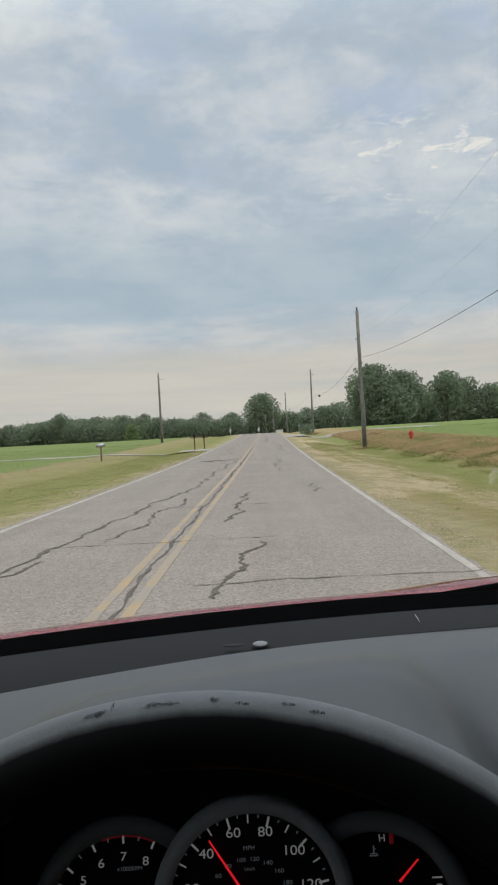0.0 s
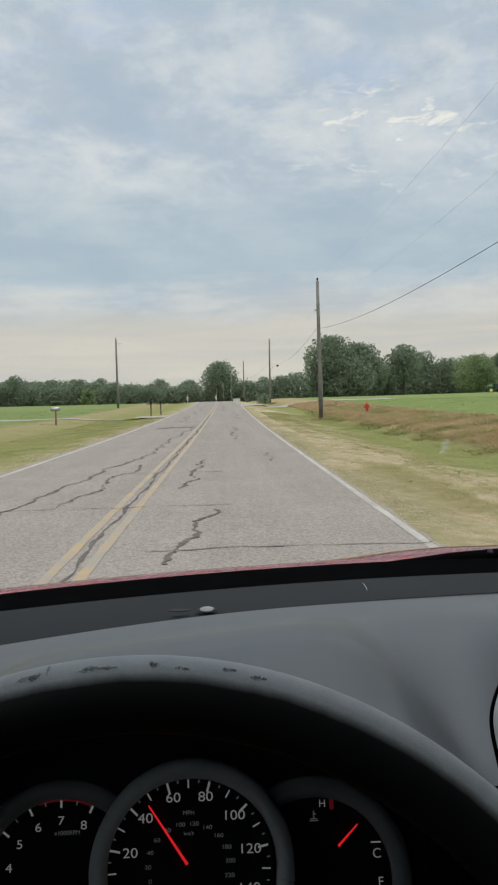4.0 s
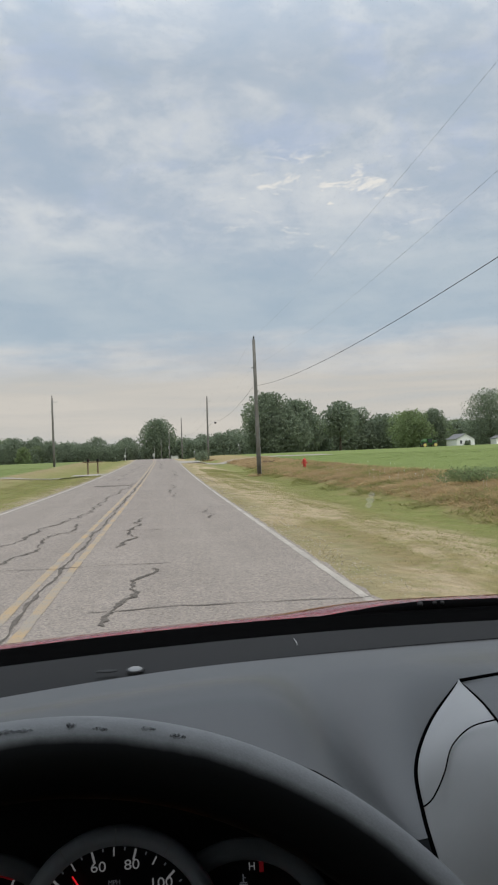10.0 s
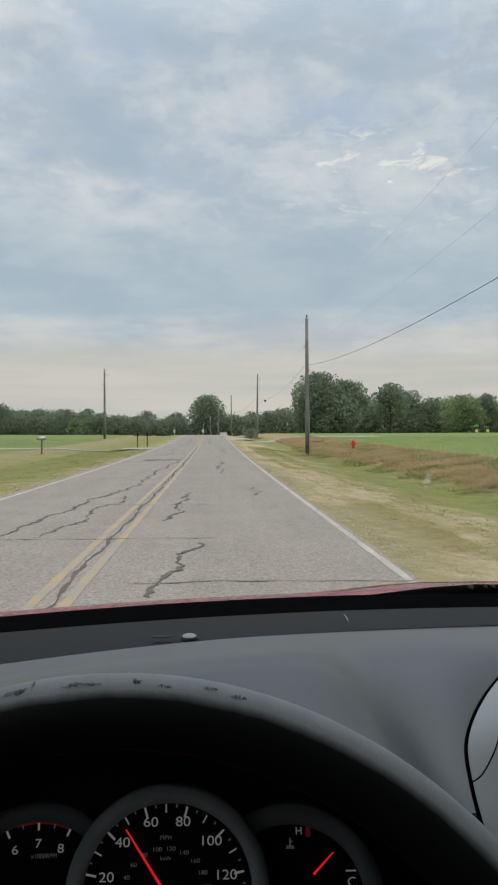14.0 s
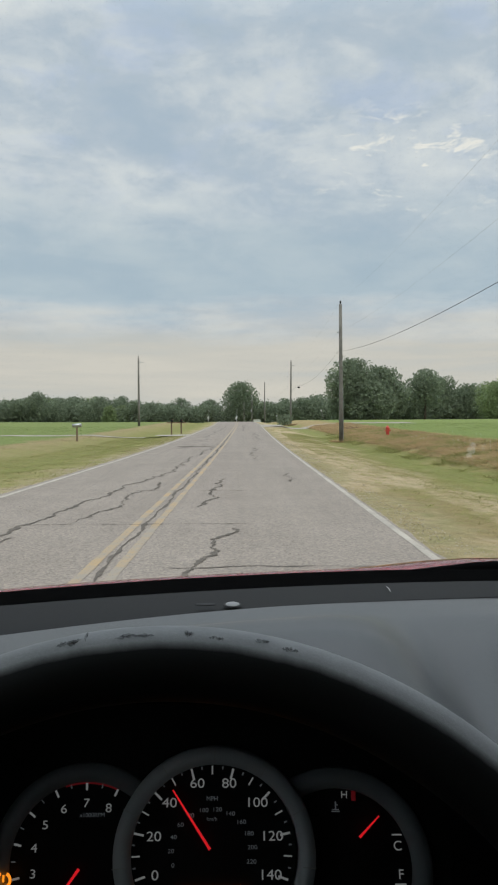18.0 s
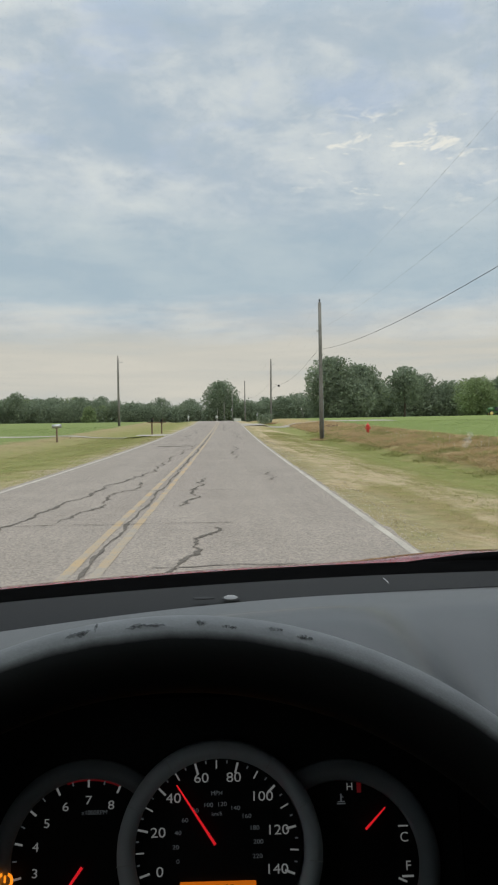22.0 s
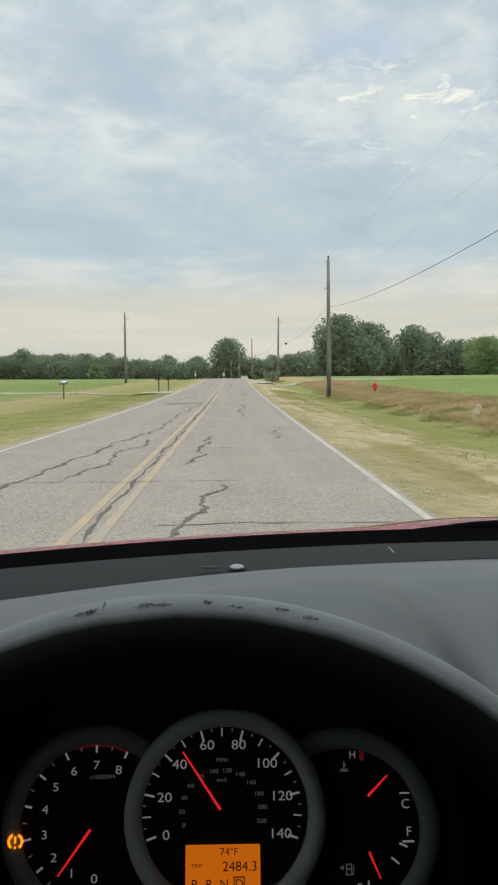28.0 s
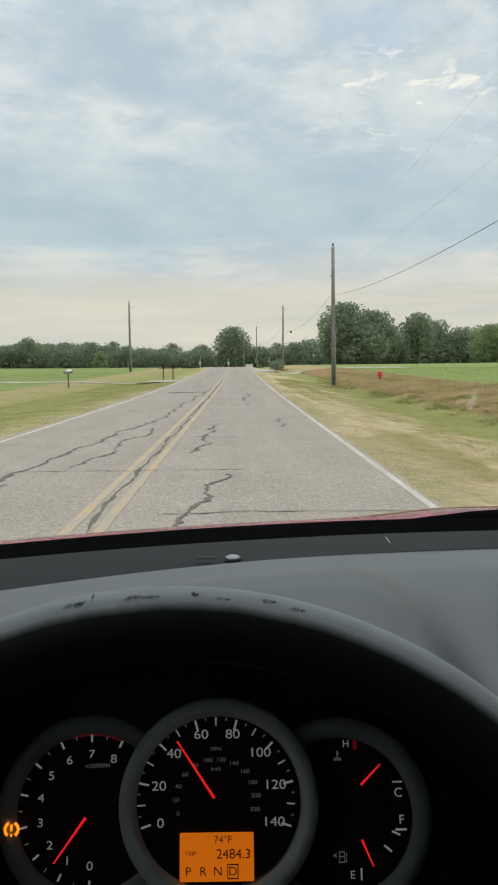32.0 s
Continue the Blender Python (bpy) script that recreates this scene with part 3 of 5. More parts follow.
def build_cracks():
    rnd = random.Random(11)
    laid = []
    # One long crack wanders in the far lane, one follows the centre line, shorter ones lie in this lane.
    laid += [(1, -3.3, 6.0, 1.0, 15, 0.042, 0.11, 60), (2, -2.15, 20.5, 0.45, 26, 0.045, 0.2, 70), (3, -2.9, 52, 0.3, 60, 0.05, 0.3, 60)]
    laid += [(4, -1.36, 6.5, 0.02, 21, 0.03, 0.04, 90), (5, -1.34, 27, 0.0, 45, 0.045, 0.05, 70)]
    laid += [(6, -0.55, 7.2, 0.35, 3.6, 0.04, 0.10, 30), (8, -0.75, 13.5, 0.2, 6.5, 0.045, 0.13, 34), (9, 0.95, 19, 0.1, 3, 0.03, 0.16, 16),
             (10, 0.25, 30, 0.1, 12, 0.05, 0.2, 24), (11, 0.8, 55, -0.1, 18, 0.06, 0.2, 24), (12, -0.3, 80, -0.2, 30, 0.07, 0.2, 24)]
    laid += [(13, -3.3, 8.0, 0.6, 2.0, 0.045, 0.12, 16), (14, -2.3, 11.5, 0.35, 7.5, 0.03, 0.2, 30)]
    # Thin cracks across.
    for k, y in enumerate((7.9, 11.2, 16.5, 23, 34, 47, 63, 82)):
        a = rnd.uniform(-4.4, -1.6) if k % 3 else rnd.uniform(-1.5, 0)
        laid.append((30 + k, a, y + rnd.uniform(-0.3, 0.3), rnd.uniform(2.8, 4.4), rnd.uniform(-0.3, 0.3), 0.017 + 0.0004 * y, 0.06, 26))
    for args in laid:
        v, f = crack(*args)
        ob = mesh("road_crack", v, f, TAR)
        tagged(ob, "jagged crack in the asphalt filled with dark tar", "road crack", "cracks in the road")
    v, f = crack(77, -3.6, 43, 1.7, 0.6, 0.9, 0.05, 14)
    tagged(mesh("road_patch", v, f, TAR), "dark tar patch in the far lane of the road", "road patch")


build_cracks()


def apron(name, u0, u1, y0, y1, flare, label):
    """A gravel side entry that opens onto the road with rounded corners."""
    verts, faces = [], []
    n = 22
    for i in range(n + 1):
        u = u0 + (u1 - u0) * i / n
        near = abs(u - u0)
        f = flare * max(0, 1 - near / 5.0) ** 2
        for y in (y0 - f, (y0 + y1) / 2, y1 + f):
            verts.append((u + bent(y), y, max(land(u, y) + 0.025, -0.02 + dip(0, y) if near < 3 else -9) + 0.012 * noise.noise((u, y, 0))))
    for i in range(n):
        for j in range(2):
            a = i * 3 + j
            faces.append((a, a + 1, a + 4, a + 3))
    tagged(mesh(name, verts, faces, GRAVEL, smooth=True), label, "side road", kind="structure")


apron("gravel_drive_right", RIGHT_EDGE, 22, 108, 116, 5.0, "pale gravel side road that joins the asphalt")
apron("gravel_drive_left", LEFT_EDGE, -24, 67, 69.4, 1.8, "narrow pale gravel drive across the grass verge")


# ---- grass and weeds ----
def blades(name, count, u0, u1, y0, y1, tall, wide, mat, seed, label, power=1.6, lean=0.5, patch=0.0):
    """A stand of growth: thin bent-over triangles, thinning out with distance. One object of many stalks."""
    rnd = np.random.default_rng(seed)
    y = y0 + (y1 - y0) * rnd.random(count) ** power
    u = u0 + (u1 - u0) * rnd.random(count)
    keep = np.ones(count, bool)
    if patch:
        keep = np.array([noise.noise((a * 0.7, b * 0.5, seed)) > patch for a, b in zip(u, y)])
    u, y = u[keep], y[keep]
    n = len(u)
    z = np.array([land(a, b) for a, b in zip(u, y)]) - 0.01
    x = u + np.array([bent(b) for b in y])
    h = tall * (0.45 + 0.75 * rnd.random(n)) * (1 + np.clip(y - 30, 0, None) / 160)
    w = wide * (0.6 + 0.8 * rnd.random(n)) * (1 + np.clip(y - 10, 0, None) / 22)
    a = rnd.random(n) * 2 * np.pi
    dx, dy = np.cos(a) * w / 2, np.sin(a) * w / 2
    over = h * (1.0 + 3.0 * lean * rnd.random(n)) * np.where(rnd.random(n) < 0.5, 1, -1)
    lx, ly = -np.sin(a) * over, np.cos(a) * over
    v = np.empty((n, 3, 3))
    v[:, 0] = np.stack([x - dx, y - dy, z], 1)
    v[:, 1] = np.stack([x + dx, y + dy, z], 1)
    v[:, 2] = np.stack([x + lx, y + ly, z + h * 0.6], 1)
    ob = mesh(name, v.reshape(-1, 3).tolist(), [(3 * i, 3 * i + 1, 3 * i + 2) for i in range(n)], mat)
    tagged(ob, label, "grass", kind="stuff")


blades("dry_verge_grass", 34000, 2.03, 4.8, 4.5, 60, 0.035, 0.010, STRAW, 1, "short dry straw-coloured grass beside the road edge", patch=0.0)
blades("green_verge_grass", 90000, 3.0, 8.8, 4.5, 75, 0.055, 0.011, BLADE, 2, "mown green grass along the roadside ditch", patch=-0.35)
blades("brown_weeds", 70000, 8.2, 12.8, 5, 110, 0.23, 0.017, WEEDS, 3, "low dry brown weeds between the ditch and the field", lean=0.8, patch=-0.3)
blades("mixed_weeds", 40000, 7.4, 12.8, 5, 80, 0.28, 0.02, BLADE, 4, "green weeds growing among the dry brown ones", lean=0.7, patch=0.08)
blades("green_verge_grass", 50000, -10.0, -4.8, 6, 70, 0.06, 0.012, BLADE, 5, "yellowish green grass along the road edge", patch=-0.3)
blades("dry_verge_grass", 24000, -13.6, -4.8, 6, 70, 0.07, 0.013, STRAW, 6, "dry grass patches along the verge", patch=0.05)
blades("field_crop", 40000, 12.8, 60, 14, 110, 0.06, 0.028, CROP, 7, "young bright green crop in the flat field", lean=0.8)
blades("field_crop", 34000, -65, -13.6, 18, 110, 0.06, 0.028, CROP, 8, "young bright green crop in the flat field", lean=0.8)

for k, (u, y) in enumerate(((7.2, 64.0), (7.4, 137.0), (9.7, 22.0))):
    blades("pole_base_weeds" if k < 2 else "tall_weeds", 420, u - 0.8, u + 0.8, y - 0.9, y + 0.7, 0.34, 0.012, WEEDS, 20 + k, "tall dry weeds left standing by the mower", power=1.0, lean=0.35)


def wild_flowers():
    """White flower heads on thin stems, in loose drifts among the weeds."""
    rnd = random.Random(31)
    verts, faces = [], []
    for _ in range(190):
        y = 13 + 40 * rnd.random() ** 1.6
        u = rnd.uniform(9.0, 12.4)
        if noise.noise((u * 0.5, y * 0.25, 9.0)) < 0.02:
            continue
        z, r = land(u, y) + rnd.uniform(0.28, 0.5), rnd.uniform(0.018, 0.035)
        base = len(verts)
        tx, ty = rnd.uniform(-0.4, 0.4), rnd.uniform(-0.6, 0.1)
        for i in range(7):
            a = 2 * math.pi * i / 7
            verts.append((u + r * math.cos(a), y + r * math.sin(a), z + r * (tx * math.cos(a) + ty * math.sin(a))))
        faces.append(tuple(range(base, base + 7)))
        base = len(verts)
        verts += [(u - 0.002, y, z), (u + 0.002, y, z), (u, y, land(u, y) - 0.02)]
        faces.append((base, base + 1, base + 2))
    tagged(mesh("wild_flowers", verts, faces, FLOWER), "small white wild flower heads among the weeds", "wild flowers", kind="stuff")


wild_flowers()


def edge_gravel(name, count, u0, u1, seed, label):
    """Loose stones and crumbs of asphalt along a broken road edge."""
    rnd = random.Random(seed)
    verts, faces = [], []
    for _ in range(count):
        y = 4.5 + 50 * rnd.random() ** 1.7
        u = u0 + (u1 - u0) * rnd.random() ** 1.8
        if noise.noise((u * 0.4, y * 0.22, seed)) < -0.12:
            continue
        r = rnd.uniform(0.004, 0.011) * (1 + y / 30)
        x, z, base = u + bent(y), (0.0 if LEFT_EDGE < u < RIGHT_EDGE else land(u, y)) + r * 0.3, len(verts)
        turn = rnd.uniform(0, 1.5)
        for k in range(4):
            a = turn + k * math.pi / 2
            verts.append((x + r * rnd.uniform(0.7, 1.2) * math.cos(a), y + r * rnd.uniform(0.7, 1.2) * math.sin(a), z))
        verts += [(x, y, z + r * 0.6), (x, y, z - r * 0.6)]
        faces += [(base + k, base + (k + 1) % 4, base + 4) for k in range(4)] + [(base + (k + 1) % 4, base + k, base + 5) for k in range(4)]
    tagged(mesh(name, verts, faces, STONE), label, "gravel", kind="stuff")


edge_gravel("edge_gravel", 2600, RIGHT_EDGE - 0.02, 2.6, 41, "pale loose gravel along the broken road edge")
edge_gravel("edge_gravel", 2400, LEFT_EDGE + 0.02, -5.3, 43, "pale loose gravel along the broken road edge")


# ---- trees ----
def leaf_cloud(lobes, count, size, seed, core=0.25):
    """Leaf sprays scattered over the lobes of a crown; each spray is one small bent quad."""
    rnd = np.random.default_rng(seed)
    c = np.array([l[:3] for l in lobes], float)
    r = np.array([l[3:6] for l in lobes], float)
    weight = (r[:, 0] * r[:, 2]) ** 1.1
    k = rnd.choice(len(lobes), count, p=weight / weight.sum())
    d = rnd.normal(size=(count, 3))
    d /= np.linalg.norm(d, axis=1, keepdims=True)
    rad = np.where(rnd.random(count) < core, rnd.random(count) ** 0.5, 0.86 + 0.24 * rnd.random(count))
    bump = 1 + 0.22 * np.sin(d[:, 0] * 7 + k * 1.7) * np.cos(d[:, 2] * 6 + k) + 0.12 * np.sin(d[:, 1] * 13 + k)
    p = c[k] + d * r[k] * (rad * bump)[:, None]
    s = size * (0.55 + 0.9 * rnd.random(count))
    a = rnd.normal(size=(count, 3))
    a /= np.linalg.norm(a, axis=1, keepdims=True)
    b = np.cross(a, rnd.normal(size=(count, 3)))
    b /= np.linalg.norm(b, axis=1, keepdims=True)
    v = np.empty((count, 4, 3))
    v[:, 0] = p - a * s[:, None] * 0.6
    v[:, 1] = p - b * s[:, None] * 0.38
    v[:, 2] = p + a * s[:, None] * 0.6 + np.array([0, 0, -0.12]) * s[:, None]
    v[:, 3] = p + b * s[:, None] * 0.38
    v[..., 2] = np.maximum(v[..., 2], 0.05)
    return v.reshape(-1, 3).tolist(), [(4 * i, 4 * i + 1, 4 * i + 2, 4 * i + 3) for i in range(count)]


def crown_lobes(h, w, base, n, seed, pine=False):
    rnd = random.Random(seed)
    lobes = []
    for i in range(n):
        f = (i + 0.5) / n
        z = base + (h - base) * f
        reach = w * (math.sin(math.pi * min(0.16 + 0.8 * f, 1)) ** 0.7) if not pine else w * (1.02 - f * 0.8)
        a = i * 2.4 + rnd.uniform(-0.5, 0.5)
        off = reach * rnd.uniform(0.25, 0.62)
        s = reach * rnd.uniform(0.42, 0.62) + 0.06 * h
        lobes.append((off * math.cos(a), off * math.sin(a), min(z, h - s * 0.6), s, s, s * rnd.uniform(0.62, 0.85)))
    return lobes


def tree(name, at, h, w, base, seed, label, leaves=5000, size=0.55, mat=None, group="", pine=False, n=14, stems=1):
    t = thing(name, at, label, "tree", group)
    lobes = crown_lobes(h, w, base, n, seed, pine)
    rnd = random.Random(seed)
    bm = bmesh.new()
    for s in range(stems):
        off = Vector((rnd.uniform(-1, 1), rnd.uniform(-1, 1), 0)) * (0.25 * w if stems > 1 else 0)
        tube(bm, [off + Vector((0, 0, -0.3)), off + Vector((0.05, 0, h * 0.15)), off * 0.8 + Vector((0.2 * rnd.random(), 0.1, h * 0.4)), off * 0.6 + Vector((0.1, 0.2, h * 0.8))],
             [h * 0.032, h * 0.022, h * 0.016, h * 0.005], 8)
    part("trunk", bm, BARK, t, smooth=True)
    for x, y, z, s, *_ in lobes[2:10:2]:
        bm = bmesh.new()
        tube(bm, [(0.1, 0.05, max(z * 0.5, base * 0.6)), (x * 0.4, y * 0.4, z * 0.75), (x, y, z)], [h * 0.010, h * 0.007, h * 0.003], 6)
        part("limb", bm, BARK, t, smooth=True)
    v, f = leaf_cloud(lobes, leaves, size, seed)
    mesh("crown", v, f, mat or LEAF, t)
    return t


def shrub(name, at, h, w, seed, label, mat=None, leaves=1400, size=0.16):
    t = thing(name, at, label, "bush")
    rnd = random.Random(seed)
    lobes = [(rnd.uniform(-w, w) * 0.5, rnd.uniform(-w, w) * 0.4, h * rnd.uniform(0.3, 0.62), w * rnd.uniform(0.35, 0.55), w * rnd.uniform(0.35, 0.5), h * rnd.uniform(0.28, 0.42)) for _ in range(7)]
    bm = bmesh.new()
    for k in range(5):
        tube(bm, [(0, 0, -0.05), (rnd.uniform(-w, w) * 0.25, rnd.uniform(-w, w) * 0.25, h * 0.35), (rnd.uniform(-w, w) * 0.5, rnd.uniform(-w, w) * 0.4, h * 0.7)], [0.03, 0.02, 0.008], 5)
    part("stem", bm, BARK, t)
    v, f = leaf_cloud(lobes, leaves, size, seed, 0.4)
    mesh("foliage", v, f, mat or LEAF, t)
    return t


WOOD_Y = 395.0
CLUMP = [((26.0, 206), 15.0, 6.2, 0.6, 41, "tall broad dark green tree in the field corner", 9000),
         ((33.5, 209), 13.0, 5.8, 0.4, 42, "dense dark green tree with low branches", 8000),
         ((30.0, 203), 9.5, 5.4, 0.3, 43, "round dark green tree at the edge of the clump", 6000)]
for (x, y), h, w, base, seed, label, leaves in CLUMP:
    tree("tree", (x, y, land(x, y) - 0.1), h, w, base, seed, label, leaves * 2, 0.46, LEAF, "clump of trees by the field", n=26)
tree("tree", (45.0, 212, land(45, 212)), 12.3, 4.6, 4.8, 44, "open-crowned tree with a bare lower trunk", 3400, 0.55, LEAF, "clump of trees by the field", n=11)
tree("tree", (39.5, 216, land(39.5, 216)), 5.5, 3.6, 0.3, 45, "low spreading tree beside the clump", 2600, 0.5, LEAF, "clump of trees by the field")
# Old trees round the white house.
for x, y, h, w, seed, mat, label in ((98, 326, 15.0, 8.0, 51, LEAF_PALE, "rounded pale green tree near the white house"), (111, 338, 16.0, 5.6, 52, LEAF, "dark tree with thin upper branches"),
                                     (131, 327, 22.5, 10.5, 53, LEAF, "large old spreading tree over the white house"), (150, 338, 20.0, 9.0, 54, LEAF, "large old broad-leaved tree by the house"),
                                     (174, 345, 16.0, 8.0, 55, LEAF, "dense tree behind the farm sheds")):
    tree("tree", (x, y, land(x, y) - 0.1), h, w, 1.2, seed, label, 11000, 0.55, mat, "trees round the farmhouse", n=22)

# The far wood: a few crowns built once, then set out in an uneven row.
KINDS = [tree("tree", (-18 - 14 * i, WOOD_Y + 12, land(-18 - 14 * i, WOOD_Y + 12) - 0.2), h, w, 0.0, 60 + i, label, 4200, 0.62, mat, "trees along the far wood", pine, n=n)
         for i, (h, w, label, mat, pine, n) in enumerate(((12.0, 6.8, "dark green broad-leaved tree at the wood's edge", LEAF, False, 24), (13.6, 6.0, "tall dark tree at the wood's edge", LEAF, False, 22),
                                                          (10.2, 7.4, "low wide tree at the wood's edge", LEAF, False, 26), (13.4, 5.4, "tall dark pine at the wood's edge", LEAF_PINE, False, 20),
                                                          (12.4, 6.2, "lighter green tree at the wood's edge", LEAF_PALE, False, 22), (8.6, 6.4, "low dense tree at the wood's edge", LEAF, False, 20)))]


def wood_height(x):
    """How tall the wood stands, from its low end on one side to the taller trees on the other."""
    return 0.96 + 0.30 * smooth01(x, 15, 60) - 0.12 * smooth01(-x, 90, 140) + 0.10 * math.sin(x * 0.061 + 1.0) + 0.05 * math.sin(x * 0.23)


def build_wood():
    rnd = random.Random(5)
    x, gap = -330.0, bent(WOOD_Y)
    while x < 330:
        x += rnd.uniform(1.5, 2.9)
        if abs(x - gap) < 4.5:
            continue
        depth = WOOD_Y + rnd.choice((rnd.uniform(-4, 3), rnd.uniform(6, 12), rnd.uniform(12, 20))) + 0.02 * abs(x)
        k = rnd.choices(KINDS, (5, 3, 4, 0.5, 1.4, 4))[0]
        s = rnd.uniform(0.86, 1.04) * wood_height(x)
        copy_thing(k, Matrix.Translation((x, depth, land(x, depth) - 0.2)) @ Matrix.Rotation(rnd.uniform(0, 6.28), 4, "Z") @ Matrix.Diagonal((s * 1.12, s * 1.12, s * rnd.uniform(0.9, 1.08), 1)))
    # Undergrowth and the shade behind the front row.
    nr = np.random.default_rng(9)
    n = 40000
    px = nr.uniform(-420, 420, n)
    py = WOOD_Y + nr.uniform(2, 24, n)
    keep = np.abs(px - gap) > 4
    px, py = px[keep], py[keep]
    n = len(px)
    pz = np.array([land(a, b) for a, b in zip(px, py)]) + nr.random(n) ** 1.3 * np.array([9.4 * wood_height(a) for a in px])
    s = 0.8 + 0.9 * nr.random(n)
    a = nr.normal(size=(n, 3))
    a /= np.linalg.norm(a, axis=1, keepdims=True)
    b = np.cross(a, nr.normal(size=(n, 3)))
    b /= np.linalg.norm(b, axis=1, keepdims=True)
    p = np.stack([px, py, pz], 1)
    v = np.stack([p - a * s[:, None] * 0.6, p - b * s[:, None] * 0.45, p + a * s[:, None] * 0.6, p + b * s[:, None] * 0.45], 1)
    ob = mesh("undergrowth", v.reshape(-1, 3).tolist(), [(4 * i, 4 * i + 1, 4 * i + 2, 4 * i + 3) for i in range(n)], LEAF)
    tagged(ob, "dense dark green undergrowth along the far wood", "undergrowth", kind="stuff")


build_wood()
for x, y, h, w, base, seed, label, leaves, size, mat, n, group in (
        (-3.0, 388, 20.5, 8.6, 0.4, 71, "tall dome-shaped dark pine beside the railway crossing", 15000, 0.62, LEAF_PINE, 30, "trees at the crossing"),
        (-58, 356, 7.5, 3.2, 0.0, 72, "single light green tree standing in the field", 2600, 0.6, LEAF_PALE, 14, "trees at the crossing"),
        (91, 398, 20, 6.6, 13.0, 73, "tall pine with a flat spreading crown above the wood", 5200, 0.66, LEAF_PINE, 9, "trees along the far wood"),
        (66, 392, 16.5, 6.4, 0.5, 74, "light green tree standing above the wood", 6000, 0.6, LEAF_PALE, 22, "trees along the far wood")):
    tree("tree", (x, y, land(x, y) - 0.1), h, w, base, seed, label, leaves, size, mat, group, n=n)
shrub("bush", (6.0, 134, land(6.0, 134)), 2.0, 1.7, 81, "dark green bush at the foot of a power pole")
shrub("bush", (10.2, 22.5, land(10.2, 22.5)), 0.5, 1.0, 82, "weedy green bush among the dry weeds", LEAF_PALE, 3000, 0.045)
shrub("bush", (11.0, 29, land(11.0, 29)), 0.65, 1.6, 83, "weedy green bush among the dry weeds", LEAF_PALE, 4200, 0.05)


# ---- power poles and wires ----
def power_pole(at, h, label, lean=(0.0, 0.0), group="power poles along the road", arm=False, lamp=False):
    t = thing("power_pole", at, label, "utility pole", group)
    top = Vector((lean[0], lean[1], h))
    bm = bmesh.new()
    tube(bm, [Vector((0, 0, -0.6)), top * 0.35, top * 0.7, top], [0.165, 0.15, 0.13, 0.115], 14)
    part("shaft", bm, POLE_WOOD, t, smooth=True)
    bm = bmesh.new()
    lathe(bm, [(0.03, 0), (0.03, 0.10), (0.075, 0.12), (0.05, 0.17), (0.075, 0.19), (0.035, 0.26)], 12, Matrix.Translation(top))
    part("insulator", bm, BLACK, t, "dark ribbed insulator on the pole top", True)
    bm = bmesh.new()
    box(bm, -0.24, -0.08, -0.03, 0.03, h * 0.795, h * 0.795 + 0.06)
    lathe(bm, [(0.04, 0), (0.06, 0.05), (0.03, 0.12)], 10, Matrix.Translation((-0.25, 0, h * 0.79)))
    part("bracket", bm, STEEL, t)
    bm = bmesh.new()
    tube(bm, [(0.17 + lean[0] * 0.0, -0.02, 0.0), (0.155 + lean[0] * 0.4, -0.02, h * 0.4)], 0.018, 6)
    part("ground_wire_guard", bm, STEEL, t)
    if arm:
        bm = bmesh.new()
        box(bm, 0.0, 0.72, -0.03, 0.03, h - 0.62, h - 0.55, 0.01)
        box(bm, 0.0, 0.4, -0.03, 0.03, h - 2.6, h - 2.54, 0.01)
        part("crossarm", bm, STEEL, t)
    if lamp:
        bm = bmesh.new()
        tube(bm, [(0.1, 0, h * 0.5), (0.35, -0.02, h * 0.56), (0.8, -0.05, h * 0.60), (1.25, -0.05, h * 0.605)], 0.03, 8)
        part("lamp_arm", bm, STEEL, t)
        bm = bmesh.new()
        lathe(bm, [(0.05, 0.16), (0.17, 0.12), (0.2, 0.0), (0.16, -0.1), (0.03, -0.14)], 14, Matrix.Translation((1.35, -0.05, h * 0.60)))
        part("lamp_head", bm, BLACK, t, "dark round yard lamp head", True)
    return t


def wire(a, b, sag, r, label):
    pts = []
    for i in range(25):
        f = i / 24
        p = Vector(a).lerp(Vector(b), f)
        p.z -= sag * 4 * f * (1 - f)
        pts.append(p)
    bm = bmesh.new()
    tube(bm, pts, r, 6)
    tagged(part("overhead_wire", bm, WIRE), label, "overhead wire", "wires between the poles")


POLES = [(7.3, -9, 10.4, 0.0, 0.0), (7.2, 64, 10.5, -0.05, 0.0), (7.4, 137, 10.4, 0.12, 0.0), (7.6, 209, 10.3, 0.0, 0.0), (8.0, 279, 10.4, 0.1, 0.0), (8.2, 346, 10.3, 0.0, 0.0)]
spots = []
for i, (u, y, h, lx, ly) in enumerate(POLES):
    at = (u + bent(y), y, land(u, y) - 0.02)
    power_pole(at, h, "tall weathered grey wooden power pole in the verge" if i != 2 else "leaning wooden power pole with a yard lamp by the gravel drive", (lx, ly), arm=(i == 2), lamp=(i == 2))
    spots.append((Vector(at) + Vector((lx, ly, h + 0.24)), Vector(at) + Vector((lx * 0.62 - 0.16, 0, h * 0.66)), Vector(at) + Vector((-0.25, 0, h * 0.80))))
for (a, b, c), (d, e, f) in zip(spots, spots[1:]):
    wire(a, d, 0.9, 0.0022, "thin bare overhead wire between pole tops")
    wire(b, e, 1.25, 0.0095, "dark sagging overhead cable between two poles")
    wire(c, f, 1.0, 0.002, "thin overhead wire between two poles")
ly_, lu = 114.0, -14.6
left_at = (lu, ly_, land(lu, ly_))
power_pole(left_at, 9.2, "wooden power pole with a short crossarm in the far field", arm=True, group="power poles across the road")


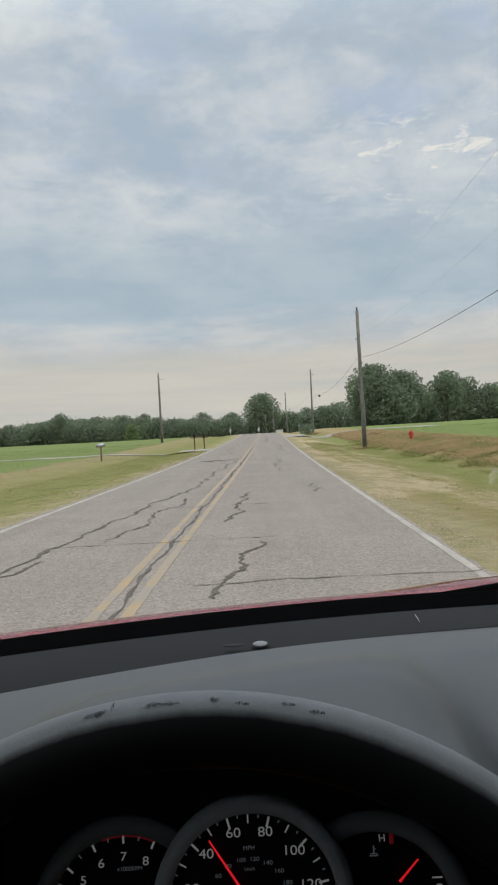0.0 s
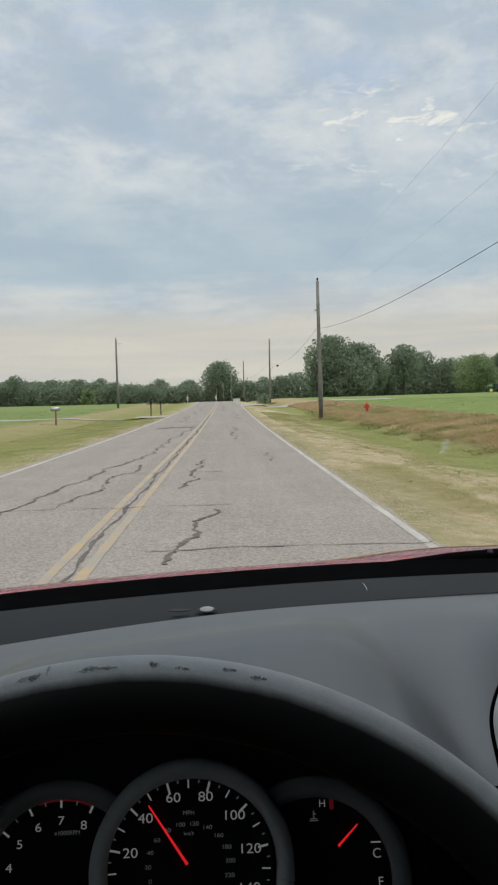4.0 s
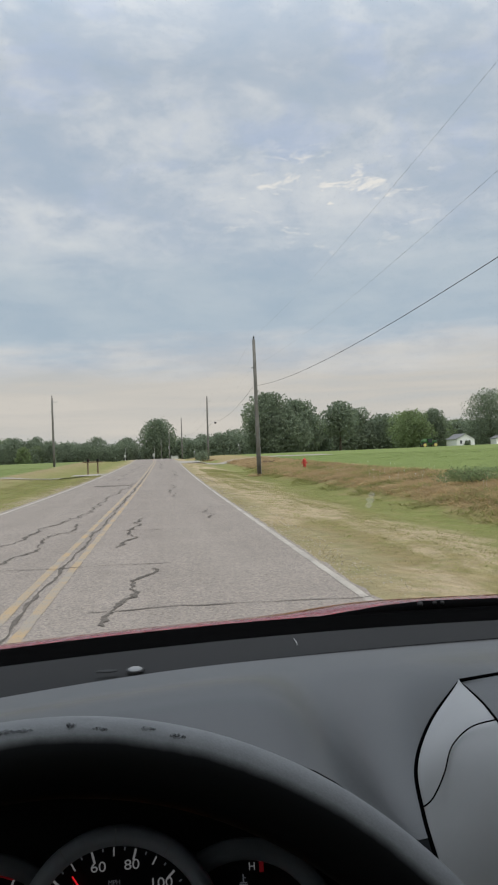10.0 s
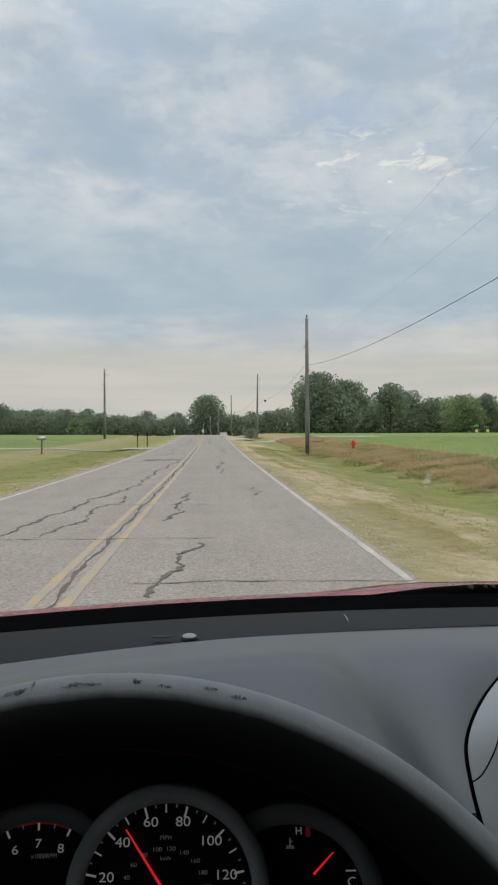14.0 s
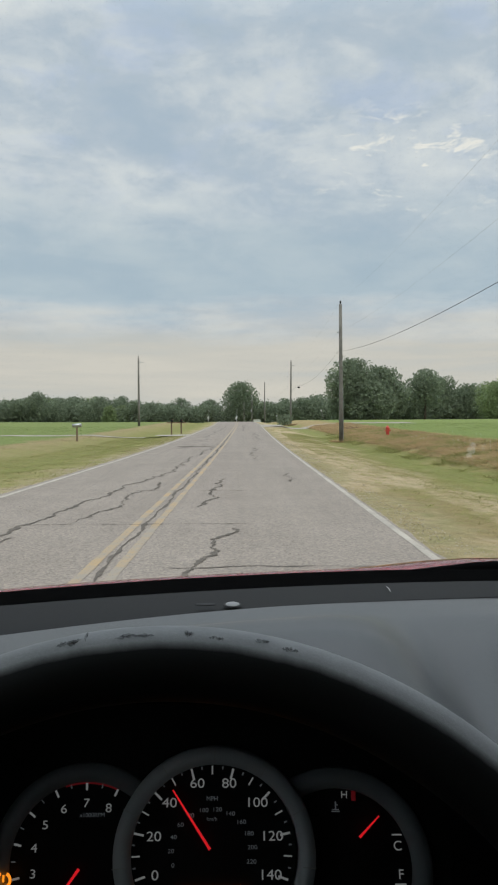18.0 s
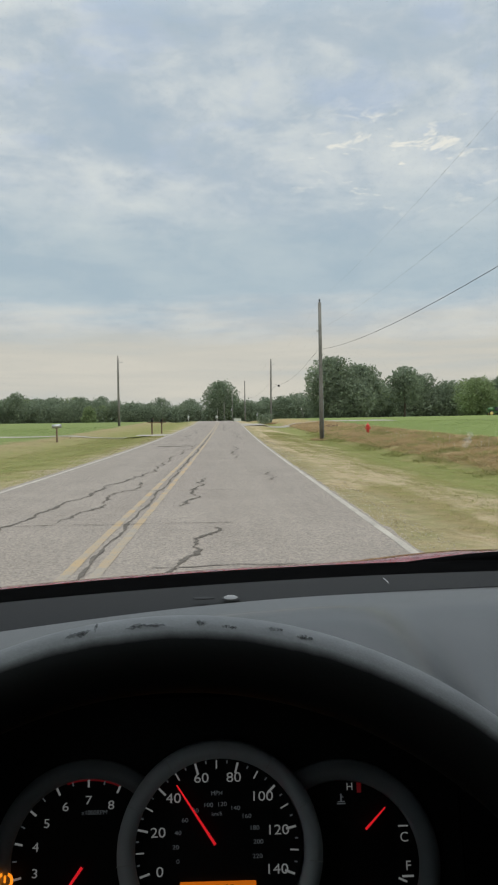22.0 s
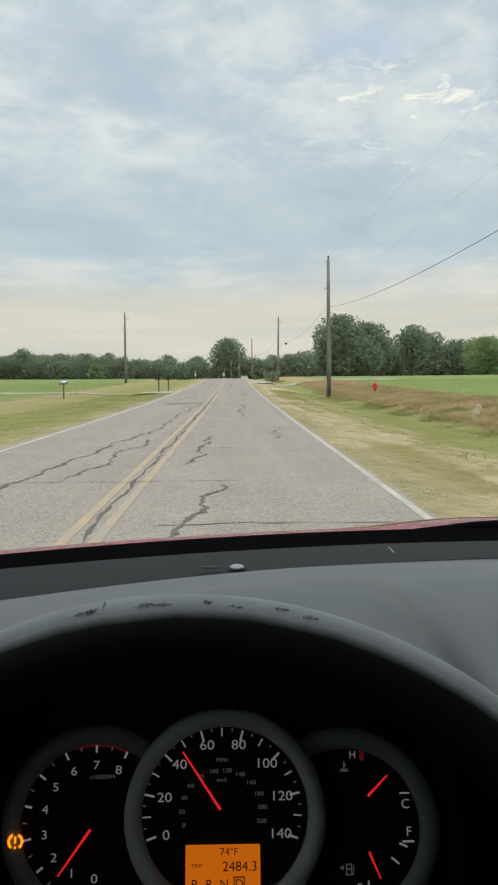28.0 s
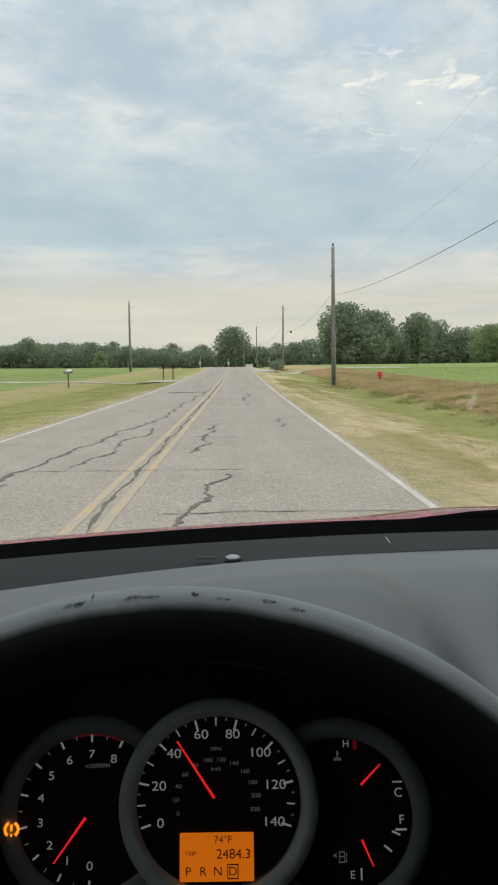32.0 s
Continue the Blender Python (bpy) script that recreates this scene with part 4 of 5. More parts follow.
# ---- roadside things ----
def hydrant(at):
    t = thing("fire_hydrant", at, "red fire hydrant standing in the dry grass by the field", "fire hydrant")
    bm = bmesh.new()
    lathe(bm, [(0.17, 0), (0.17, 0.04), (0.11, 0.06), (0.11, 0.5), (0.15, 0.52), (0.15, 0.56)], 18)
    part("barrel", bm, HYDRANT_RED, t, smooth=False)
    bm = bmesh.new()
    lathe(bm, [(0.15, 0.56), (0.14, 0.63), (0.09, 0.71), (0.03, 0.74), (0.03, 0.80)], 18)
    part("bonnet", bm, HYDRANT_RED, t, smooth=True)
    for turn, r in ((0, 0.075), (90, 0.055), (-90, 0.055)):
        bm = bmesh.new()
        lathe(bm, [(r, 0.08), (r, 0.17), (r * 1.25, 0.175), (r * 1.25, 0.215)], 12, pose(0, 0, 0.42, 90, 0, turn))
        part("nozzle", bm, HYDRANT_RED, t)


hydrant((10.4, 62, land(10.4, 62)))


def mailboxes(at):
    t = thing("mailbox_stand", at, "two dark mailboxes on a brown wooden stand by the road", "mailbox")
    for x in (-0.42, 0.42):
        bm = bmesh.new()
        box(bm, x - 0.06, x + 0.06, -0.06, 0.06, -0.3, 1.05, 0.008)
        part("post", bm, BROWN_POST, t)
    bm = bmesh.new()
    box(bm, -0.8, 0.8, -0.08, 0.08, 0.95, 1.03, 0.008)
    part("rail", bm, BROWN_POST, t)
    for x in (-0.4, 0.42):
        bm = bmesh.new()
        prof = [(math.cos(a) * 0.09, 0.13 + max(math.sin(a), 0) * 0.11) if i else (0.09, 0) for i, a in enumerate([0] + [math.pi * k / 8 for k in range(9)])] + [(-0.09, 0)]
        rings = [[bm.verts.new((x + px, y, 1.032 + pz)) for px, pz in prof] for y in (-0.26, 0.24)]
        n = len(prof)
        for k in range(n):
            bm.faces.new((rings[0][k], rings[0][(k + 1) % n], rings[1][(k + 1) % n], rings[1][k]))
        bm.faces.new(rings[0][::-1])
        bm.faces.new(rings[1])
        b = part("mailbox", bm, BLACK, t, "dark metal mailbox")
        bm = bmesh.new()
        box(bm, x + 0.095, x + 0.105, 0.0, 0.03, 1.15, 1.32)
        part("flag", bm, HYDRANT_RED, b, "small red flag")


mailboxes((-6.1, 73, land(-6.1, 73)))


def crossing_signal(at, turn=0.0):
    t = thing("railway_signal", at, "silver railway crossing signal mast with a white crossbuck", "railway signal", "signals at the railway crossing", turn)
    bm = bmesh.new()
    tube(bm, [(0, 0, 0), (0, 0, 4.6)], 0.07, 10)
    part("mast", bm, STEEL, t, smooth=True)
    for a in (45, -45):
        bm = bmesh.new()
        box(bm, -0.62, 0.62, -0.02, 0.02, -0.11, 0.11, 0.0, pose(0, -0.10 - 0.001 * a / 45 * 20, 3.7, 0, a, 0))
        part("crossbuck_blade", bm, WHITE_PAINT, t, "white painted board")
    bm = bmesh.new()
    box(bm, -0.55, 0.55, -0.05, 0.0, 2.55, 2.63)
    part("lamp_bar", bm, STEEL, t)
    for x in (-0.42, 0.42):
        bm = bmesh.new()
        lathe(bm, [(0.29, 0), (0.29, 0.02), (0.16, 0.03), (0.16, 0.2)], 18, pose(x, -0.06, 2.6, 90, 0, 0))
        lamp = part("lamp", bm, BLACK, t, "black round backing plate and hood")
        bm = bmesh.new()
        lathe(bm, [(0.14, 0), (0.12, 0.03), (0.02, 0.045)], 16, pose(x, -0.10, 2.6, 90, 0, 0))
        part("lens", bm, SIGNAL_RED, lamp, "dark red lens", True)
    bm = bmesh.new()
    box(bm, -0.3, 0.3, -0.2, 0.2, 0.0, 0.9, 0.02)
    part("gate_motor_box", bm, STEEL, t)
    bm = bmesh.new()
    tube(bm, [(0.2, -0.25, 0.95), (0.3, -0.25, 7.2)], [0.06, 0.03], 8)
    part("raised_gate", bm, WHITE_PAINT, t, "raised white gate arm")


def placed(u, y, dz=0.0):
    return (u + bent(y), y, land(u, y) + dz)


crossing_signal(placed(-6.6, 338))
crossing_signal(placed(4.6, 332))
t = thing("signal_cabinet", placed(13, 336), "white metal signal cabinet by the railway crossing", "cabinet")
bm = bmesh.new()
box(bm, -1.4, 1.4, -0.9, 0.9, 0.15, 2.6, 0.03)
part("body", bm, WHITE_PAINT, t)
bm = bmesh.new()
box(bm, -1.5, 1.5, -1.0, 1.0, 2.6, 2.72, 0.03)
part("roof", bm, WHITE_PAINT, t)
bm = bmesh.new()
box(bm, -1.3, 1.3, -0.85, 0.85, -0.1, 0.15)
part("plinth", bm, GRAVEL, t)
for k, off in enumerate((-0.72, 0.72)):
    bm = bmesh.new()
    box(bm, -60, 60, off - 0.04, off + 0.04, 0.0, 0.06, 0.0, Matrix.Translation((bent(345), 345, 0.02 + dip(0, 345))) @ Matrix.Rotation(radians(8), 4, "Z"))
    tagged(part("rail", bm, STEEL), "steel rail of the railway across the road", "rail", "rails of the crossing")
for u, y, h in ((10, 316, 7.4), (24, 372, 5.2)):
    t = thing("service_pole", placed(u, y), "short grey pole with a transformer near the crossing", "utility pole")
    bm = bmesh.new()
    tube(bm, [(0, 0, -0.4), (0, 0, h)], [0.14, 0.11], 10)
    part("shaft", bm, POLE_WOOD, t, smooth=True)
    bm = bmesh.new()
    lathe(bm, [(0.2, 0), (0.2, 0.75), (0.1, 0.85)], 12, Matrix.Translation((-0.32, 0, h * 0.72)))
    part("transformer", bm, STEEL, t, "grey cylindrical transformer")


def gable_house(name, at, w, d, wall_h, rise, label, wall, roof, turn=0.0, openings=()):
    t = thing(name, at, label, "house" if name == "farmhouse" else "shed", turn=turn)
    bm = bmesh.new()
    box(bm, -w / 2, w / 2, -d / 2, d / 2, -0.4, wall_h)
    vs = [bm.verts.new(p) for p in ((-w / 2, -d / 2, wall_h), (w / 2, -d / 2, wall_h), (0, -d / 2, wall_h + rise), (-w / 2, d / 2, wall_h), (w / 2, d / 2, wall_h), (0, d / 2, wall_h + rise))]
    for f in ((0, 1, 2), (5, 4, 3), (0, 2, 5, 3), (1, 4, 5, 2)):
        bm.faces.new([vs[i] for i in f])
    part("wall", bm, wall, t)
    slope = math.hypot(w / 2 + 0.4, rise + 0.4 * rise * 2 / w)
    ang = math.degrees(math.atan2(rise, w / 2))
    for s in (-1, 1):
        bm = bmesh.new()
        box(bm, -slope / 2, slope / 2, -d / 2 - 0.35, d / 2 + 0.35, 0.0, 0.12, 0.0, pose(s * (w / 4 + 0.2), 0, wall_h + rise / 2 - 0.2 * rise * 2 / w + 0.03, 0, s * ang, 0))
        part("roof_slope", bm, roof, t)
    for x, z0, ww, hh, kind in openings:
        bm = bmesh.new()
        box(bm, x - ww / 2, x + ww / 2, -d / 2 - 0.03, -d / 2 + 0.05, z0, z0 + hh)
        o = part(kind, bm, WHITE_PAINT, t, "white framed opening")
        bm = bmesh.new()
        box(bm, x - ww / 2 + 0.08, x + ww / 2 - 0.08, -d / 2 - 0.045, -d / 2 - 0.02, z0 + 0.08, z0 + hh - 0.08)
        part("pane", bm, DARK_PANE, o)
    return t


gable_house("farmhouse", (114.0, 315, land(114.0, 315)), 7.4, 9.0, 2.9, 1.9, "small white wooden farmhouse with a gable and grey roof", HOUSE_WHITE, ROOF_GREY, 6,
            ((-1.9, 1.0, 0.9, 1.4, "window"), (1.6, 1.0, 0.9, 1.4, "window"), (0.2, 0.1, 1.0, 2.1, "door")))
gable_house("shed", (129.0, 314, land(129.0, 314)), 4.4, 5.0, 2.6, 1.0, "small white shed beside the farmhouse", HOUSE_WHITE, ROOF_GREY, 4, ((0.6, 0.1, 0.5, 2.2, "door"), (1.5, 0.1, 0.5, 2.2, "door")))
gable_house("barn", (147.0, 319, land(147.0, 319)), 14, 9, 2.2, 2.0, "low open barn with a pale grey roof", ROOF_BROWN, WHITE_PAINT, 0)
shrub("bush", (114.8, 309.4, land(114.8, 309.4)), 2.4, 1.4, 84, "dark bush in front of the white farmhouse wall", LEAF, 700, 0.3)


def sprayer(at, turn):
    t = thing("field_sprayer", at, "dark green farm tractor with pale yellow wheel rims", "tractor", turn=turn)
    bm = bmesh.new()
    box(bm, -3.0, 2.6, -0.6, 0.6, 1.2, 1.75, 0.06)
    part("chassis", bm, GREEN_PAINT, t)
    bm = bmesh.new()
    box(bm, 1.0, 3.0, -0.65, 0.65, 1.75, 2.6, 0.15)
    part("engine_cover", bm, GREEN_PAINT, t)
    bm = bmesh.new()
    box(bm, -0.6, 1.0, -0.85, 0.85, 1.75, 3.3, 0.12)
    cab = part("cab", bm, DARK_PANE, t, "dark glazed cab")
    bm = bmesh.new()
    box(bm, -0.75, 1.15, -0.95, 0.95, 3.3, 3.48, 0.05)
    part("cab_roof", bm, GREEN_PAINT, cab)
    bm = bmesh.new()
    tube(bm, [(-2.9, 0, 2.35), (-0.8, 0, 2.35)], 0.75, 16)
    part("tank", bm, GREEN_PAINT, t, "dark green cylindrical tank", True)
    for x in (-2.1, 2.1):
        for y in (-1.1, 1.1):
            bm = bmesh.new()
            lathe(bm, [(0.5, -0.2), (0.95, -0.2), (1.0, -0.12), (1.0, 0.12), (0.95, 0.2), (0.5, 0.2)], 24, pose(x, y, 1.0, 90, 0, 0))
            wheel = part("wheel", bm, TYRE, t)
            bm = bmesh.new()
            lathe(bm, [(0.1, -0.24), (0.62, -0.21), (0.62, 0.21), (0.1, 0.24)], 20, pose(x, y, 1.0, 90, 0, 0))
            part("rim", bm, YELLOW_PAINT, wheel, "pale yellow rim")


sprayer((98.0, 304, land(98.0, 304)), 4)


def roadside_box(at):
    t = thing("mailbox", at, "tilted pale grey metal mailbox on a post in tall dry grass", "mailbox")
    bm = bmesh.new()
    box(bm, -0.05, 0.05, -0.05, 0.05, -0.3, 0.95, 0.006)
    part("post", bm, BROWN_POST, t)
    bm = bmesh.new()
    tube(bm, [(-0.3, 0, 1.06), (0.3, 0, 1.10)], 0.13, 14)
    body = part("box_body", bm, STEEL, t, smooth=True)
    bm = bmesh.new()
    box(bm, 0.29, 0.305, -0.12, 0.12, 0.98, 1.2, 0.01)
    part("box_door", bm, STEEL, body)


roadside_box((-11.5, 57, land(-11.5, 57)))


def marker(at, lean):
    t = thing("marker_post", at, "thin leaning grey marker post by the field", "marker post")
    bm = bmesh.new()
    tube(bm, [(0, 0, -0.2), (lean, 0, 2.0)], 0.05, 8)
    part("post_shaft", bm, POLE_WOOD, t, smooth=True)
    bm = bmesh.new()
    box(bm, lean - 0.08, lean + 0.08, -0.07, -0.05, 1.6, 2.0)
    part("post_plate", bm, WHITE_PAINT, t)


marker((14.5, 158, land(14.5, 158)), -0.5)


def spoil(at, seed):
    """A low heap of cut brush beside the ditch."""
    t = thing("brush_heap", at, "low heap of dry brown cut brush by the ditch", "brush heap")
    rnd = random.Random(seed)
    bm = bmesh.new()
    for _ in range(46):
        a, r = rnd.uniform(0, 6.28), rnd.uniform(0, 1.0)
        p0 = Vector((r * 1.6 * math.cos(a), r * 0.7 * math.sin(a), 0.02))
        way = Vector((rnd.uniform(-1, 1), rnd.uniform(-0.5, 0.5), rnd.uniform(0.1, 0.5))) * rnd.uniform(0.3, 0.8)
        tube(bm, [p0, p0 + way * 0.5 + Vector((0, 0, 0.06)), p0 + way], [0.022, 0.016, 0.007], 5)
    part("sticks", bm, BROWN_POST, t)


spoil((10.6, 84, land(10.6, 84)), 4)


# ---- the car: shell, bonnet, wiper ----
def up_(z):
    """Heights in the cabin are given from eye level."""
    return EYE + z


CX = 0.36  # the car's middle line
car = thing("car", (CX, 0.1, 0.0), "red estate car seen from the driver's seat", "car")
car_inv = Matrix.Translation((-CX, -0.1, 0.0))


def cpart(name, bm, mat, parent, label="", smooth=False):
    """A part of the car, modelled in world metres."""
    bmesh.ops.transform(bm, matrix=car_inv, verts=bm.verts)
    ob = part(name, bm, mat, parent, label, smooth)
    return ob


def sheet_of(us, vs, f, close=0.0):
    """A bmesh skin over a grid; close: thickness below it."""
    bm = bmesh.new()
    grid = [[bm.verts.new(f(u, v)) for u in us] for v in vs]
    for a, b in zip(grid, grid[1:]):
        for k in range(len(us) - 1):
            bm.faces.new((a[k], a[k + 1], b[k + 1], b[k]))
    if close:
        bmesh.ops.solidify(bm, geom=bm.faces[:], thickness=close)
    return bm


def lin(a, b, n):
    return [a + (b - a) * i / (n - 1) for i in range(n)]


def bonnet(x, y):
    z = -0.1809 - 0.060 * (x - 0.3) ** 2 - 0.10 * (y - 0.965) - 1.2 * max(min(y, 1.06) - 0.99, 0) ** 2 - 0.16 * max(y - 1.06, 0)
    z += 0.010 * smooth01(abs(x - CX - 0.03), 0.30, 0.12) * smooth01(y, 0.965, 1.03) - 0.08 * smooth01(abs(x - CX), 0.78, 0.9)
    return (x, y - 0.05 * (x - CX) ** 2, up_(z + 0.006 * smooth01(y, 0.965, 0.995) - 0.006 - 0.25 * smooth01(y, 1.7, 2.1) ** 2))


cpart("bonnet", sheet_of(lin(CX - 0.86, CX + 0.86, 60), [0.965, 0.97, 0.975, 0.98, 0.985, 0.99, 0.995] + lin(1.0, 2.1, 40), bonnet, -0.02), CAR_RED, car, "glossy red bonnet", True)


def far_edge(x):
    return 0.668 - 0.27 * (x - 0.37) ** 2


def base_edge(x):
    return 0.790 - 0.24 * (x - 0.30) ** 2


def cowl(u, v):
    x = u
    y = base_edge(x) + v
    z = -0.1630 - 0.035 * (x - 0.25) ** 2 - 0.085 * v - 0.03 * smooth01(v, 0.145, 0.17)
    return (x, y, up_(z))


cpart("cowl", sheet_of(lin(CX - 0.78, CX + 0.78, 50), [0, 0.012, 0.03, 0.06, 0.09, 0.12, 0.145, 0.17], cowl, -0.03), RUBBER_AND_SHADE, car, "black cowl below the windscreen", True)


def wiper():
    bm = bmesh.new()
    pts = [(0.13, 0.93, up_(-0.1815)), (0.19, 0.931, up_(-0.1778)), (0.25, 0.933, up_(-0.1740)), (0.30, 0.935, up_(-0.1722)), (0.36, 0.938, up_(-0.1735)), (0.46, 0.94, up_(-0.1755)), (0.6, 0.94, up_(-0.1790))]
    tube(bm, pts, [0.0008, 0.0035, 0.0060, 0.0066, 0.0062, 0.0058, 0.0050], 10)
    arm = cpart("wiper_arm", bm, RUBBER_AND_SHADE, car, "black wiper arm", True)
    for x, rr in ((0.292, 0.0035), (0.309, 0.0024), (0.318, 0.0024)):
        bm = bmesh.new()
        lathe(bm, [(rr, 0), (rr, 0.002), (rr * 0.6, 0.0035)], 14, Matrix.Translation((x, 0.931, up_(-0.1692))) @ Matrix.Rotation(radians(35), 4, "X"))
        cpart("wiper_nut", bm, BLACK, arm, smooth=True)
    bm = bmesh.new()
    tube(bm, [(0.05, 0.915, up_(-0.1772)), (0.2, 0.922, up_(-0.1752)), (0.4, 0.925, up_(-0.1762)), (0.62, 0.92, up_(-0.1805))], [0.001, 0.0018, 0.0022, 0.0022], 8)
    cpart("wiper_blade", bm, RUBBER_AND_SHADE, arm, "thin black wiper blade", True)


wiper()


def screen(u, v):
    y0 = base_edge(u) + 0.01
    return (u * (1 - 0.12 * v) + 0.12 * v * CX, y0 - 0.42 * v, up_(-0.170 + 0.52 * v + 0.03 * math.sin(math.pi * v)))


glass = cpart("windscreen", sheet_of(lin(CX - 0.72, CX + 0.72, 24), lin(0, 1, 14), screen), GLASS, car, "clear windscreen", True)
glass.visible_shadow = False
bm = bmesh.new()
for dx, dz, rr in ((0, 0, 0.0034), (0.0009, 0.0045, 0.0027), (-0.0007, -0.0045, 0.0025)):
    bmesh.ops.create_circle(bm, cap_ends=True, radius=rr, segments=14, matrix=Matrix.Translation((0.1785 + dx, 0.683 - dz * 0.8, up_(-0.0335 + dz))) @ Matrix.Rotation(radians(55), 4, "X"))
smear = cpart("windscreen_smear", bm, SMEAR, glass, "faint dried smear on the glass")
smear.visible_shadow = False

# Unseen roof, pillars, sides and tail, added to close the cabin and shade it.
bm = bmesh.new()
box(bm, CX - 0.72, CX + 0.72, -2.3, 0.40, up_(0.35), up_(0.41), 0.02)
cpart("roof", bm, HEADLINER, car, "unseen dark headliner under the roof, added to shade the cabin")
bm = bmesh.new()
box(bm, CX - 0.70, CX + 0.70, -2.3, 0.38, up_(0.412), up_(0.45), 0.02)
cpart("roof_skin", bm, CAR_RED, car)
for s in (-1, 1):
    bm = bmesh.new()
    tube(bm, [(CX + s * 0.80, 0.72, up_(-0.17)), (CX + s * 0.74, 0.53, up_(0.1)), (CX + s * 0.68, 0.37, up_(0.37))], 0.045, 10)
    cpart("windscreen_pillar", bm, HEADLINER, car, smooth=True)
    for y in (-0.75, -2.2):
        bm = bmesh.new()
        box(bm, CX + s * 0.76 - 0.04, CX + s * 0.76 + 0.04, y - 0.06, y + 0.06, up_(-0.3), up_(0.40), 0.02)
        cpart("door_pillar", bm, HEADLINER, car)
    bm = bmesh.new()
    box(bm, CX + s * 0.82 - 0.05, CX + s * 0.82 + 0.05, -2.3, 0.95, 0.35, up_(-0.20), 0.03)
    cpart("side_panel", bm, CAR_RED, car)
    bm = bmesh.new()
    box(bm, CX + s * 0.80 - 0.07, CX + s * 0.80 + 0.07, 0.95, 2.0, 0.45, up_(-0.56), 0.05)
    cpart("wing", bm, CAR_RED, car)
    for y in (1.55, -1.1):
        bm = bmesh.new()
        lathe(bm, [(0.2, -0.1), (0.34, -0.1), (0.36, -0.06), (0.36, 0.06), (0.34, 0.1), (0.2, 0.1)], 28, pose(CX + s * 0.76, y, 0.362, 0, 90, 0))
        w = cpart("wheel", bm, TYRE, car)
        bm = bmesh.new()
        lathe(bm, [(0.05, -0.08), (0.23, -0.09), (0.23, 0.09), (0.05, 0.08)], 20, pose(CX + s * 0.76, y, 0.362, 0, 90, 0))
        cpart("rim", bm, STEEL, w)
# Side and rear panes are out of view; their tint is added to dim the cabin.
for s in (-1, 1):
    bm = bmesh.new()
    box(bm, CX + s * 0.765 - 0.01, CX + s * 0.765 + 0.01, -2.25, 0.42, up_(-0.21), up_(0.37))
    cpart("tinted_side_window", bm, TINTED, car, "unseen side window, tint added to hold back light")
bm = bmesh.new()
box(bm, CX - 0.72, CX + 0.72, -2.33, -2.30, up_(-0.12), up_(0.38))
cpart("tinted_rear_window", bm, TINTED, car, "unseen rear window, tint added to hold back light")
# Seats out of view, added to block light coming from behind the camera.
for x in (0.0, 0.72):
    seat = new("front_seat")
    seat.matrix_world = pose(x, -0.62, 0.38)
    tagged(seat, "unseen black front car seat, added to block light from behind", "car seat", "front seats of the car")
    bm = bmesh.new()
    box(bm, -0.25, 0.25, -0.05, 0.5, 0.0, 0.36, 0.05)
    part("cushion", bm, BLACK, seat)
    bm = bmesh.new()
    box(bm, -0.25, 0.25, -0.22, -0.05, 0.25, 1.02, 0.06)
    part("backrest", bm, BLACK, seat)
    bm = bmesh.new()
    box(bm, -0.14, 0.14, -0.22, -0.10, 1.03, 1.25, 0.05)
    part("headrest", bm, BLACK, seat)
bm = bmesh.new()
box(bm, CX - 0.8, CX + 0.8, -2.36, -2.28, 0.4, up_(-0.1), 0.03)
cpart("tailgate", bm, CAR_RED, car)
bm = bmesh.new()
box(bm, CX - 0.78, CX + 0.78, -2.3, 0.95, 0.32, 0.38)
cpart("floor_pan", bm, BLACK, car)
bm = bmesh.new()
box(bm, CX - 0.78, CX + 0.78, 2.0, 2.12, 0.4, up_(-0.55), 0.05)
cpart("front_panel", bm, CAR_RED, car)
bm = bmesh.new()
box(bm, CX - 0.76, CX + 0.76, 0.80, 0.84, 0.36, up_(-0.190))
cpart("bulkhead", bm, BLACK, car)


# ---- dashboard ----
WHEEL_X = -0.025


def dash_z(x, y):
    """Height of the dash top under eye level: a hood over the dials, a dip beside it, the middle stack beyond."""
    ye = far_edge(x)
    z = -0.150 - 0.02 * smooth01(abs(x - CX), 0.3, 0.8)
    z += 0.019 * smooth01(ye - y, 0.03, 0.13) * (1 - smooth01(ye - y, 0.15, 0.225)) * math.exp(-((x - WHEEL_X) / 0.118) ** 8)
    z -= 0.046 * smooth01(ye - y, 0.05, 0.22) * math.exp(-((x - 0.138) / 0.040) ** 2)
    z += 0.019 * smooth01(ye - y, 0.02, 0.16) * smooth01(x, 0.15, 0.21)
    z -= 0.05 * smooth01(ye - y, 0.10, 0.30) * smooth01(-x, 0.26, 0.36)
    return z


def lip(x):
    """Where the dash top ends towards the driver."""
    return max(far_edge(x) - 0.225, 0.432)


def dash_top(x, v):
    ye = far_edge(x)
    y = ye - (ye - lip(x)) * v / 0.225
    return (x, y, up_(dash_z(x, y)))


xs = lin(CX - 0.78, CX + 0.78, 150)
dash = cpart("dash_top", sheet_of(xs, lin(0.0, 0.225, 46), dash_top), DASH, car, "dark grey soft plastic dashboard top", True)


def dash_back(x, v):
    a, b = far_edge(x) - 0.006, base_edge(x) + 0.005
    y = a + (b - a) * v
    z0, z1 = dash_z(x, far_edge(x)) - 0.0012, -0.1622 - 0.035 * (x - 0.25) ** 2
    return (x, y, up_(z0 + (z1 - z0) * v))


cpart("defroster_strip", sheet_of(xs, lin(0.0, 1.0, 12), dash_back), STRIP, car, "charcoal plastic strip at the foot of the windscreen", True)


